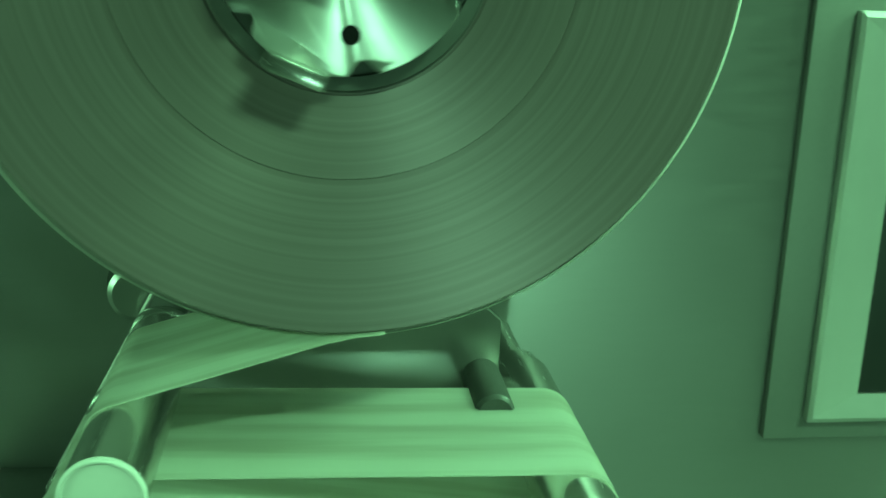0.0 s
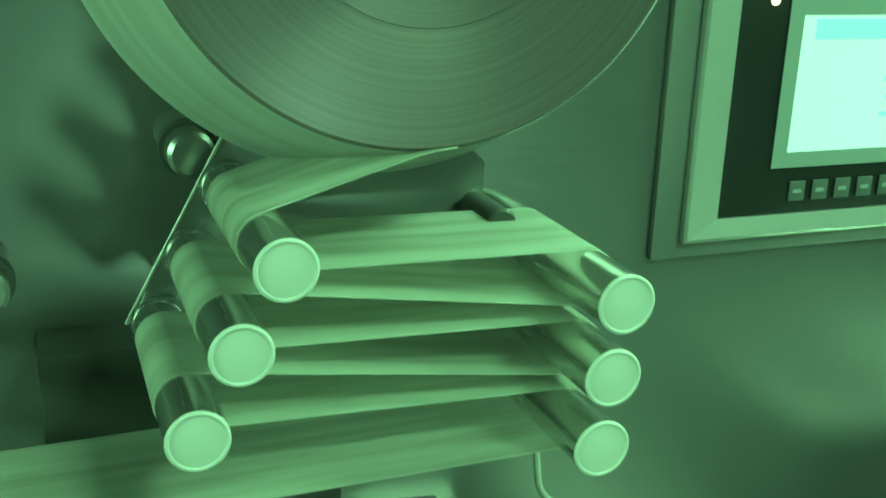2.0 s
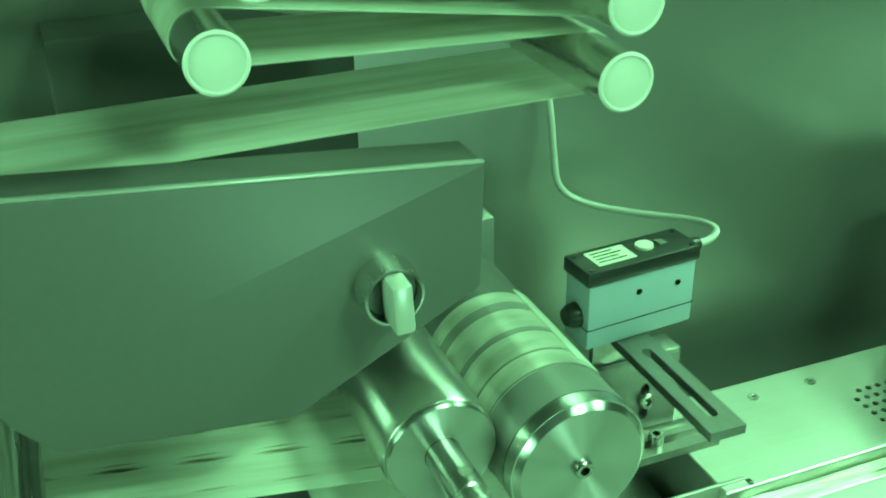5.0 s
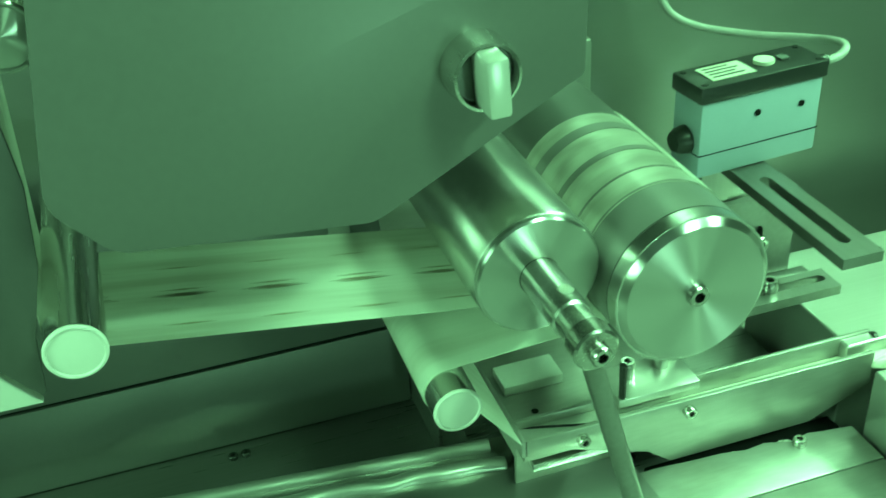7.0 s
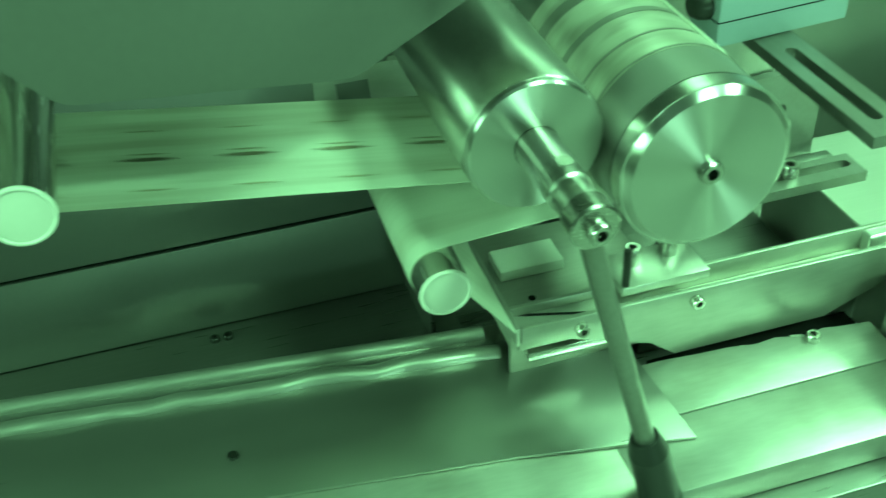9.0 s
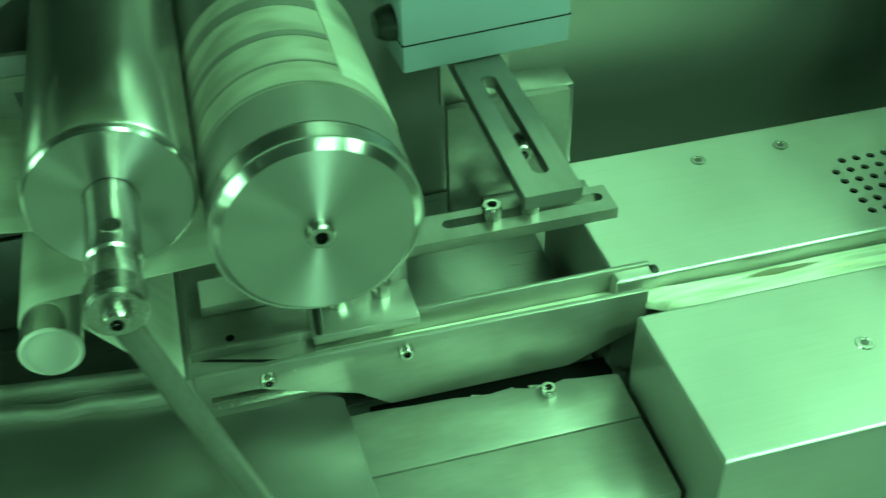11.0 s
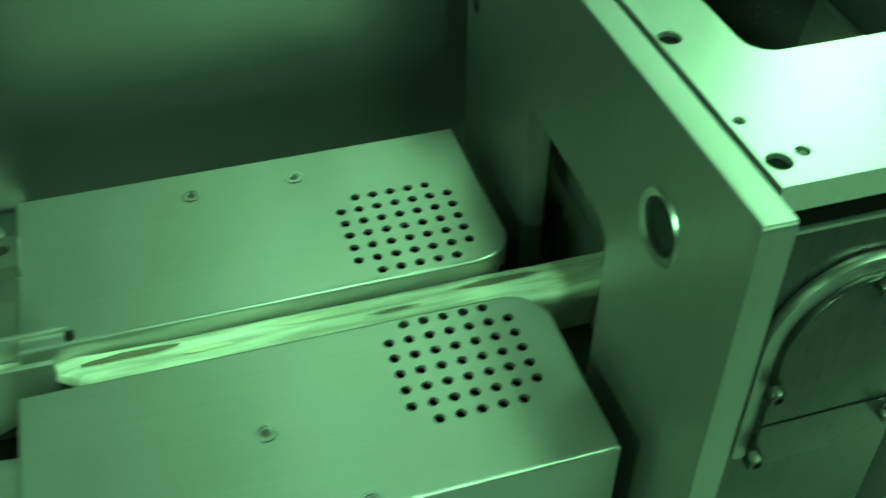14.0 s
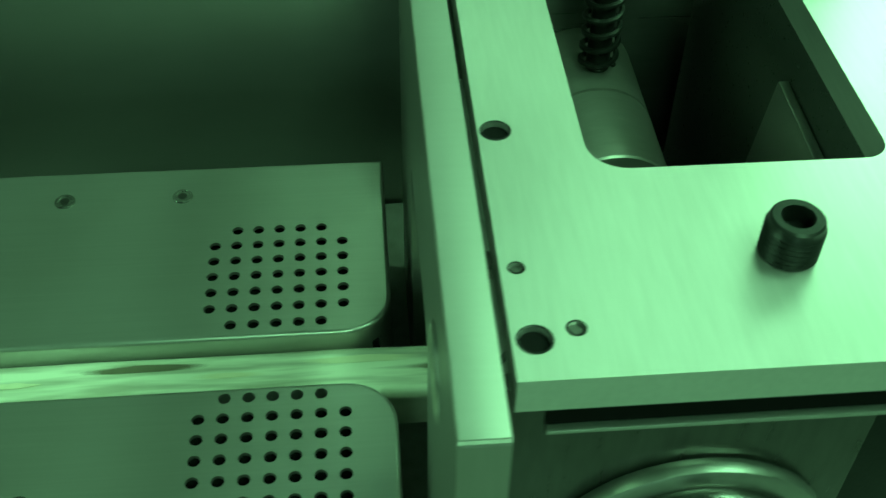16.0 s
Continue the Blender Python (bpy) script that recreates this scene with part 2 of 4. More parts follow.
def part(name, bm, mat, parent, label="", smooth=True):
    """Link a bmesh, built in world metres, as one mesh under a thing or a part."""
    off = OFFSET[parent.name]
    bmesh.ops.recalc_face_normals(bm, faces=bm.faces)
    bmesh.ops.translate(bm, verts=bm.verts, vec=-off)
    if smooth:
        for f in bm.faces:
            f.smooth = True
        for e in bm.edges:
            if len(e.link_faces) == 2 and e.calc_face_angle(0) > 0.6:
                e.smooth = False
    me = bpy.data.meshes.new(name)
    bm.to_mesh(me)
    bm.free()
    me.materials.append(mat)
    ob = new(name, me)
    ob.parent = parent
    OFFSET[ob.name] = off
    if label:
        tagged(ob, label)
    return ob


def setting(name, bm, mat, label, category="machine part"):
    """A piece of the fixed setting as one mesh."""
    bmesh.ops.recalc_face_normals(bm, faces=bm.faces)
    me = bpy.data.meshes.new(name)
    bm.to_mesh(me)
    bm.free()
    me.materials.append(mat)
    ob = new(name, me)
    OFFSET[ob.name] = Vector((0, 0, 0))
    return tagged(ob, label, category, "", "structure")


def bevel(bm, width, faces=None, seg=2, limit=0.5):
    bm.edges.ensure_lookup_table()
    es = [e for e in bm.edges if len(e.link_faces) == 2 and e.calc_face_angle(0) > limit]
    if width and es:
        bmesh.ops.bevel(bm, geom=es, offset=width, segments=seg, affect="EDGES", profile=0.5)
    return bm


def box(x0, x1, y0, y1, z0, z1, bev=0.0006, bm=None):
    b = bmesh.new()
    r = bmesh.ops.create_cube(b, size=1.0)
    bmesh.ops.scale(b, verts=b.verts, vec=(x1 - x0, y1 - y0, z1 - z0))
    bmesh.ops.translate(b, verts=b.verts, vec=((x0 + x1) / 2, (y0 + y1) / 2, (z0 + z1) / 2))
    bevel(b, bev)
    return join(bm, b)


def join(a, b):
    """Add bmesh b to a (or hand b back)."""
    if a is None:
        return b
    me = bpy.data.meshes.new("tmp")
    b.to_mesh(me)
    b.free()
    a.from_mesh(me)
    bpy.data.meshes.remove(me)
    return a


def turn(profile, at, axis="y", seg=48, bm=None, caps=True):
    """A body of revolution: profile rows (distance along the axis, radius)."""
    b = bmesh.new()
    rings = []
    for d, r in profile:
        ring = []
        for i in range(seg):
            a = 2 * math.pi * i / seg
            u, v = r * math.cos(a), r * math.sin(a)
            p = {"y": (u, d, v), "x": (d, u, v), "z": (u, v, d)}[axis]
            ring.append(b.verts.new(Vector(p) + Vector(at)))
        rings.append(ring)
    for p, q in zip(rings, rings[1:]):
        for i in range(seg):
            b.faces.new((p[i], p[(i + 1) % seg], q[(i + 1) % seg], q[i]))
    if caps:
        b.faces.new(rings[0])
        b.faces.new(rings[-1])
    return join(bm, b)


def rod(p, q, r, seg=20, bm=None, r2=None):
    """A straight round bar from p to q."""
    p, q = Vector(p), Vector(q)
    d = q - p
    b = bmesh.new()
    bmesh.ops.create_cone(b, cap_ends=True, segments=seg, radius1=r, radius2=r if r2 is None else r2, depth=d.length)
    m = Matrix.Translation((p + q) / 2) @ d.to_track_quat("Z", "Y").to_matrix().to_4x4()
    bmesh.ops.transform(b, matrix=m, verts=b.verts)
    return join(bm, b)


def prism(points, axis, lo, hi, bev=0.0006, bm=None):
    """A flat outline (two coordinates) pushed along an axis from lo to hi."""
    b = bmesh.new()
    place = {"x": lambda u, v, d: (d, u, v), "y": lambda u, v, d: (u, d, v), "z": lambda u, v, d: (u, v, d)}[axis]
    low = [b.verts.new(place(u, v, lo)) for u, v in points]
    high = [b.verts.new(place(u, v, hi)) for u, v in points]
    b.faces.new(low)
    b.faces.new(high)
    n = len(points)
    for i in range(n):
        b.faces.new((low[i], low[(i + 1) % n], high[(i + 1) % n], high[i]))
    bmesh.ops.recalc_face_normals(b, faces=b.faces)
    bevel(b, bev, limit=0.9)
    return join(bm, b)


def rounded(points, radii, seg=6):
    """Round the corners of an outline."""
    out = []
    n = len(points)
    for i, (p, r) in enumerate(zip(points, radii)):
        p = Vector(p)
        a, c = Vector(points[i - 1]), Vector(points[(i + 1) % n])
        if r <= 0:
            out.append(tuple(p))
            continue
        u, w = (a - p).normalized(), (c - p).normalized()
        half = math.acos(max(-1, min(1, u.dot(w)))) / 2
        d = r / math.tan(half)
        s, e = p + u * d, p + w * d
        centre = p + (u + w).normalized() * (r / math.sin(half))
        a0 = math.atan2(s.y - centre.y, s.x - centre.x)
        a1 = math.atan2(e.y - centre.y, e.x - centre.x)
        while a1 - a0 > math.pi:
            a1 -= 2 * math.pi
        while a1 - a0 < -math.pi:
            a1 += 2 * math.pi
        for k in range(seg + 1):
            a = a0 + (a1 - a0) * k / seg
            out.append((centre.x + r * math.cos(a), centre.y + r * math.sin(a)))
    return out


def ring_plate(outer, inner, axis, lo, hi, bm=None):
    """A plate with one opening through it: outer and inner outlines."""
    b = bmesh.new()
    place = {"x": lambda u, v, d: (d, u, v), "y": lambda u, v, d: (u, d, v), "z": lambda u, v, d: (u, v, d)}[axis]

    def loop(pts, d):
        vs = [b.verts.new(place(u, v, d)) for u, v in pts]
        return vs, [b.edges.new((vs[i], vs[(i + 1) % len(vs)])) for i in range(len(vs))]

    sides = []
    for d in (lo, hi):
        vo, eo = loop(outer, d)
        es, holes = list(eo), []
        for h in inner:
            vi, ei = loop(h, d)
            holes.append(vi)
            es += ei
        bmesh.ops.triangle_fill(b, use_beauty=True, use_dissolve=False, edges=es)
        sides.append([vo] + holes)
    for a, c in zip(*sides):
        n = len(a)
        for i in range(n):
            b.faces.new((a[i], a[(i + 1) % n], c[(i + 1) % n], c[i]))
    bmesh.ops.recalc_face_normals(b, faces=b.faces)
    return join(bm, b)


def circle(cx, cy, r, seg=20):
    return [(cx + r * math.cos(2 * math.pi * i / seg), cy + r * math.sin(2 * math.pi * i / seg)) for i in range(seg)]


def slot(cx, cy, length, width, along="u", seg=8):
    """The outline of a slotted hole."""
    out = []
    h = length / 2 - width / 2
    for s, a0 in ((1, -math.pi / 2), (-1, math.pi / 2)):
        for i in range(seg + 1):
            a = a0 + math.pi * i / seg
            u, v = s * h + width / 2 * math.cos(a), width / 2 * math.sin(a)
            out.append((cx + u, cy + v) if along == "u" else (cx - v, cy + u))
    return out


def tube(points, r, seg=10, bm=None):
    """A round cable along a smoothed line of points."""
    pts = [Vector(p) for p in points]
    line = []
    for i in range(len(pts) - 1):
        p0, p1, p2, p3 = pts[max(0, i - 1)], pts[i], pts[i + 1], pts[min(len(pts) - 1, i + 2)]
        for k in range(8):
            t = k / 8
            line.append(0.5 * ((2 * p1) + (p2 - p0) * t + (2 * p0 - 5 * p1 + 4 * p2 - p3) * t * t + (3 * p1 - p0 - 3 * p2 + p3) * t ** 3))
    line.append(pts[-1])
    b = bmesh.new()
    rings = []
    side = Vector((0.3, 1, 0.2)).normalized()
    for i, p in enumerate(line):
        d = (line[min(i + 1, len(line) - 1)] - line[max(i - 1, 0)]).normalized()
        side = (side - d * side.dot(d)).normalized()
        up = d.cross(side)
        rings.append([b.verts.new(p + (side * math.cos(2 * math.pi * k / seg) + up * math.sin(2 * math.pi * k / seg)) * r) for k in range(seg)])
    for p, q in zip(rings, rings[1:]):
        for i in range(seg):
            b.faces.new((p[i], p[(i + 1) % seg], q[(i + 1) % seg], q[i]))
    b.faces.new(rings[0])
    b.faces.new(rings[-1])
    return join(bm, b)


def ribbon(path, y0, y1, thick=0.0005, bm=None):
    """A sheet that follows a line in x and z between two depths."""
    b = bmesh.new()
    n = len(path)
    rows = []
    for i, (x, z) in enumerate(path):
        a, c = path[max(0, i - 1)], path[min(n - 1, i + 1)]
        d = Vector((c[0] - a[0], c[1] - a[1])).normalized()
        nx, nz = -d.y * thick / 2, d.x * thick / 2
        rows.append([b.verts.new((x + s * nx, y, z + s * nz)) for s, y in ((1, y0), (1, y1), (-1, y1), (-1, y0))])
    for p, q in zip(rows, rows[1:]):
        for i in range(4):
            b.faces.new((p[i], p[(i + 1) % 4], q[(i + 1) % 4], q[i]))
    b.faces.new(rows[0])
    b.faces.new(rows[-1])
    return join(bm, b)


def socket_screw(bm_at, axis, r, h, parent, name="screw", mat=None):
    """A socket-head screw: head with rounded rim and a dark hexagon socket."""
    x, y, z = bm_at
    prof = [(0, r), (h * 0.8, r), (h, r * 0.85), (h, r * 0.5), (h * 0.45, r * 0.5)]
    s = -1 if axis.startswith("-") else 1
    b = turn([(s * d, q) for d, q in prof], (x, y, z), axis[-1], 16)
    sc = part(name, b, mat or M_SCREW, parent)
    hexa = turn([(s * h * 0.46, r * 0.46), (s * h * 0.5, r * 0.46)], (x, y, z), axis[-1], 6)
    part("socket", hexa, M_HOLE, sc)
    return sc


def arc(cx, cz, r, a0, a1, n=14):
    """Points of a circle's arc in degrees, x and z."""
    return [(cx + r * math.cos(radians(a0 + (a1 - a0) * i / n)), cz + r * math.sin(radians(a0 + (a1 - a0) * i / n))) for i in range(n + 1)]


# ---------------------------------------------------------------- the setting
def build_setting():
    setting("back_panel", box(-1.5, 0.30, 0.145, 0.165, -0.5, 1.3, 0), M_PANEL, "satin stainless back panel of the packing machine", "panel")
    setting("machine_bed", box(-1.5, -0.2046, -0.16, 0.143, -0.1115, -0.072, 0.001), M_DARKSHEET, "dark steel bed under the feed plates", "bed")
    setting("lower_bed", box(-0.2044, 0.9, -0.26, 0.143, -0.1115, -0.0895, 0.001), M_BED, "pale speckled bed under the sealing covers", "bed")
    setting("floor", box(-3.2, 3.2, -3.2, 3.2, -0.95, -0.85, 0), M_FLOOR, "speckled workshop floor", "floor")
    # Unseen ceiling and walls, added to shape bounce light and metal reflections.
    setting("ceiling", box(-3.2, 3.2, -3.2, 3.2, 2.3, 2.4, 0), M_ROOM, "unseen ceiling added to close the room", "ceiling")
    setting("wall_south", box(-3.2, 3.2, -3.3, -3.2, -0.85, 2.3, 0), M_ROOM, "unseen wall added behind the camera", "wall")
    setting("wall_north", box(-3.2, 3.2, 3.2, 3.3, -0.85, 2.3, 0), M_ROOM, "unseen wall added behind the machine", "wall")
    setting("wall_west", box(-3.3, -3.2, -3.2, 3.2, -0.85, 2.3, 0), M_ROOM, "unseen side wall added to close the room", "wall")
    setting("wall_east", box(3.2, 3.3, -3.2, 3.2, -0.85, 2.3, 0), M_ROOM, "unseen side wall added to close the room", "wall")
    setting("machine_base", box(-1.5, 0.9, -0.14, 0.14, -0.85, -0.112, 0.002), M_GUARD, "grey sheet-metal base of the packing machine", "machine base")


# ---------------------------------------------------------------- operator screen
def build_screen():
    """Built about the panel's own origin, then set at its place on the panel."""
    t = thing("operator_screen", (0, 0, 0), "black touch screen with lit display in a steel frame", "control panel")
    xo, xr, zo, zt = -0.171, 0.171, 0.364, 0.625
    gask = prism([(xo, zo), (xr, zo), (xr, zt), (xo, zt)], "y", 0.139, 0.1449, 0.001)
    g = part("surround", gask, M_GASKET, t, "dull grey steel surround")
    xb, zb = -0.148, 0.377
    outer = [(xb, zb), (-xb, zb), (-xb, 0.612), (xb, 0.612)]
    inner = [(-0.119, 0.394), (0.119, 0.394), (0.119, 0.590), (-0.119, 0.590)]
    b = bmesh.new()
    rows = [(outer, 0.1385), (outer, 0.133), ([(u * 0.985, zz) for u, zz in [(xb, zb + 0.003), (-xb, zb + 0.003), (-xb, 0.609), (xb, 0.609)]], 0.131), (inner, 0.134), (inner, 0.1385)]
    loops = [[b.verts.new((u, d, v)) for u, v in pts] for pts, d in rows]
    for p, q in zip(loops, loops[1:]):
        for i in range(4):
            b.faces.new((p[i], p[(i + 1) % 4], q[(i + 1) % 4], q[i]))
    part("frame", b, M_FRAME, t, "bright steel frame with bevelled lip", smooth=False)
    face = part("face", box(-0.1185, 0.1185, 0.135, 0.1385, 0.3945, 0.5895, 0.0005), M_BLACK, t, "matt black screen face")
    x0, x1, z0, z1 = -0.063, 0.064, 0.443, 0.546
    bz = ring_plate([(x0 - 0.013, z0 - 0.012), (x1 + 0.013, z0 - 0.012), (x1 + 0.013, z1 + 0.012), (x0 - 0.013, z1 + 0.012)],
                    [[(x0, z0), (x1, z0), (x1, z1), (x0, z1)]], "y", 0.1335, 0.1348)
    part("bezel", bz, M_BEZEL, t, "grey-green display bezel", smooth=False)
    disp = part("display", box(x0, x1, 0.1342, 0.1347, z0, z1, 0), M_SCREEN, t, "bright lit display")
    part("title_bar", box(x0 + 0.012, x1 - 0.004, 0.1338, 0.1341, z1 - 0.018, z1 - 0.003, 0), M_SCREENBLUE, disp, "light blue bar on the display")
    for i in range(4):
        part("display_field", box(0.02 + 0.004 * (i % 2), 0.048, 0.1338, 0.1341, 0.468 + i * 0.014, 0.4715 + i * 0.014, 0), M_SCREENBLUE, disp, "pale blue bar on the display")
    for i in range(6):
        x = -0.049 + i * 0.0218
        k = part("key", box(x - 0.0075, x + 0.0075, 0.1332, 0.1348, 0.404, 0.420, 0.0006), M_KEY, t, "dark grey function key")
        part("key_mark", box(x - 0.004, x + 0.004, 0.1329, 0.1331, 0.4105, 0.4135, 0), M_BEZEL, k, "pale bar on the key")
    part("maker_mark", box(-0.088, -0.053, 0.1344, 0.1349, 0.566, 0.574, 0), M_KEY, t, "plain grey bar")
    part("indicator", turn([(0.1349, 0.0036), (0.1335, 0.0033), (0.1325, 0.0022)], (-0.09, 0, 0.556), "y", 20), M_LED, t, "glowing orange indicator lamp")
    t.location = (-0.0065, 0.0, 0.0015)


# ---------------------------------------------------------------- film roll
ROLL = (-0.429, -0.050, 0.640)


def build_roll():
    x, y, z = ROLL
    t = thing("film_roll", ROLL, "large brown roll of wound packing film on a hub", "film roll")
    r, back = 0.1355, 0.1655      # the windings fan out towards the panel
    prof = [(0.0005, 0.040), (0.0, 0.042), (0.0, r - 0.001), (0.001, r), (0.0785, back - 0.001), (0.080, back - 0.002), (0.080, 0.040)]
    b = turn(prof, ROLL, "y", 128)
    roll = part("winding", b, M_ROLLSIDE, t, "brown wound film edge with fine rings")
    part("wrap_step", turn([(0.0004, 0.0790), (-0.0004, 0.0786), (-0.0004, 0.0500), (0.0004, 0.0496)], ROLL, "y", 96, caps=False), M_ROLLSIDE, t, "inner windings standing slightly proud")
    part("outer_wrap", turn([(0.0012, r + 0.0010), (0.0780, back)], ROLL, "y", 128, caps=False), M_FILMBACK, t, "outer layer of pale printed film")
    core = turn([(-0.0005, 0.049), (-0.0025, 0.048), (-0.0025, 0.0435), (0.0, 0.043)], ROLL, "y", 64)
    part("core", core, M_RUBBER, t, "dark core tube")
    rim = []
    for i in range(180):
        w = 2 * i
        near = min(abs((w - 38 - 60 * k + 180) % 360 - 180) for k in range(6))
        rim.append((x + (0.0425 - 0.0050 * max(0.0, 1 - (near / 7.0) ** 2)) * math.cos(radians(w)), z + (0.0425 - 0.0050 * max(0.0, 1 - (near / 7.0) ** 2)) * math.sin(radians(w))))
    h = part("hub", prism(rim, "y", y - 0.012, y - 0.003, 0.0008), M_SPUN, t, "bright turned hub with notched rim")
    part("boss", turn([(-0.0121, 0.015), (-0.019, 0.015), (-0.020, 0.0135), (-0.020, 0.006)], ROLL, "y", 40), M_ALU, h, "turned centre boss")
    for k in range(3):
        w = radians(8 + 120 * k)
        u = radians(33 + 120 * k)
        part("hub_hole", turn([(-0.0121, 0.0032), (-0.0125, 0.0032)], (x + 0.029 * math.cos(u), y, z + 0.029 * math.sin(u)), "y", 16), M_HOLE, h, "dark screw hole")
        jaw = box(0.0405, 0.0465, -0.019, -0.0065, -0.0105, 0.0105, 0.0012)
        bmesh.ops.rotate(jaw, verts=jaw.verts, cent=(0, 0, 0), matrix=Matrix.Rotation(-w, 3, "Y"))
        bmesh.ops.translate(jaw, verts=jaw.verts, vec=ROLL)
        part("clamp_jaw", jaw, M_SCREW, h, "bright steel clamp jaw at the hub rim")
    s = thing("roll_spindle", (x, 0.145, z), "dark steel spindle from the back panel through the film roll", "spindle")
    part("shaft", turn([(0.0305, 0.0135), (0.1445, 0.0135)], (x, 0, z), "y", 32), M_PLATE, s)
    part("flange", turn([(0.0305, 0.058), (0.0355, 0.058), (0.036, 0.056)], (x, 0, z), "y", 48), M_PLATE, s, "round steel flange behind the roll")
    return t


# ---------------------------------------------------------------- guide rollers
def build_roller(x, z, front, r=0.0142, length=0.165, back=0.145, cap=M_CAP, label="slim chrome guide roller with a white end cap", spun=False):
    t = thing("guide_roller", (x, front, z), label, "roller", "film guide rollers")
    part("tube", turn([(0.0012, r), (length, r), (length + 0.0005, r - 0.001)], (x, front, z), "y", 40), M_CHROME, t, "polished chrome tube")
    c = part("end_cap", turn([(0.002, r - 0.0006), (0.0007, r - 0.0012), (0.0006, r - 0.0016)], (x, front, z), "y", 40), M_SPUN if spun else cap, t, "turned steel end" if spun else "white round end cap")
    part("cap_rim", turn([(0.0025, r - 0.0008), (0.0016, r + 0.0003), (0.0004, r + 0.0003), (-0.0003, r - 0.0005), (-0.0003, r - 0.0012), (0.0006, r - 0.0017)], (x, front, z), "y", 40, caps=False), M_SPUN if spun else cap, c)
    if back < 0.1:
        part("rear_flange", turn([(length - 0.010, r + 0.0002), (length - 0.008, r + 0.0012), (length - 0.003, r + 0.0012), (length - 0.001, r + 0.0002), (back - front, r * 0.8)], (x, front, z), "y", 32), M_CHROME, t, "rounded chrome flange against the plate")
        return t
    part("collar", turn([(length + 0.001, r * 0.62), (length + 0.004, r * 0.85), (length + 0.014, r * 0.85), (length + 0.014, r * 0.5), (back - front, r * 0.5)], (x, front, z), "y", 28), M_CHROME, t, "steel collar and stub axle")
    return t


LEFT = [(-0.507, 0.465), (-0.527, 0.428), (-0.547, 0.390)]
RIGHT = [(-0.338, 0.432), (-0.342, 0.393), (-0.345, 0.354)]
ROLL_C = (-0.663, 0.309)
ROLL_A = (-0.668, 0.162)
ROLL_B = (-0.489, 0.068)
D1 = (-0.446, -0.090, 0.150)
D2 = (-0.369, -0.112, 0.133)


def build_rollers():
    made = []
    for x, z in LEFT + RIGHT:
        if x < -0.4:
            made.append(build_roller(x, z, -0.093, r=0.0142, length=0.1495, back=0.0579))
        else:
            made.append(build_roller(x, z, -0.093, r=0.0152))
    made.append(build_roller(*ROLL_C, -0.085, spun=True, label="guide roller with a turned steel end face"))
    made.append(build_roller(-0.654, 0.361, -0.085, spun=True, label="upper guide roller with a turned steel end face"))
    made.append(build_roller(*ROLL_A, -0.085))
    made.append(build_roller(*ROLL_B, -0.080, r=0.0135))
    m = thing("roller_bracket", (-0.45, 0.139, 0.36), "thin sheet steel bracket plate behind the roller stack", "bracket")
    part("plate", prism([(-0.5635, 0.388), (-0.352, 0.335), (-0.352, 0.470), (-0.385, 0.500), (-0.499, 0.508)], "y", 0.058, 0.063, 0.0008), M_PANEL, m)
    part("bright_edge", rod((-0.5638, 0.0585, 0.3885), (-0.4995, 0.0585, 0.5070), 0.0012, 8), M_COVER, m, "bright cut edge of the plate")
    for x, z in ((-0.535, 0.395), (-0.375, 0.360), (-0.44, 0.485)):
        part("spacer", rod((x, 0.063, z), (x, 0.1449, z), 0.006), M_PLATE, m, "round steel spacer to the back panel")
    k = thing("clamp_knob", (-0.362, 0.058, 0.446), "dark ribbed clamping knob beside the roller stack", "knob")
    part("grip", turn([(0.006, 0.0075), (0.008, 0.009), (0.049, 0.009), (0.052, 0.007)], (-0.362, 0, 0.446), "y", 24), M_RUBBER, k, "dark rubber grip")
    part("stud", turn([(0.051, 0.004), (0.0579, 0.004)], (-0.362, 0, 0.446), "y", 16), M_SCREW, k)
    for x, z, y0 in ((-0.522, 0.478, 0.075), (-0.636, 0.405, 0.08)):
        p = thing("panel_stud", (x, 0.145, z), "short steel stud with a dark ring on the back panel", "stud")
        part("body", turn([(y0, 0.011), (y0 + 0.002, 0.0135), (0.1449, 0.0135)], (x, 0, z), "y", 32), M_PANEL, p)
        part("ring", turn([(y0 + 0.018, 0.0138), (y0 + 0.018, 0.0165), (y0 + 0.026, 0.0165), (y0 + 0.026, 0.0138)], (x, 0, z), "y", 32), M_RUBBER, p, "dark rubber ring")
    return made


FILM_Y = (-0.061, 0.030)


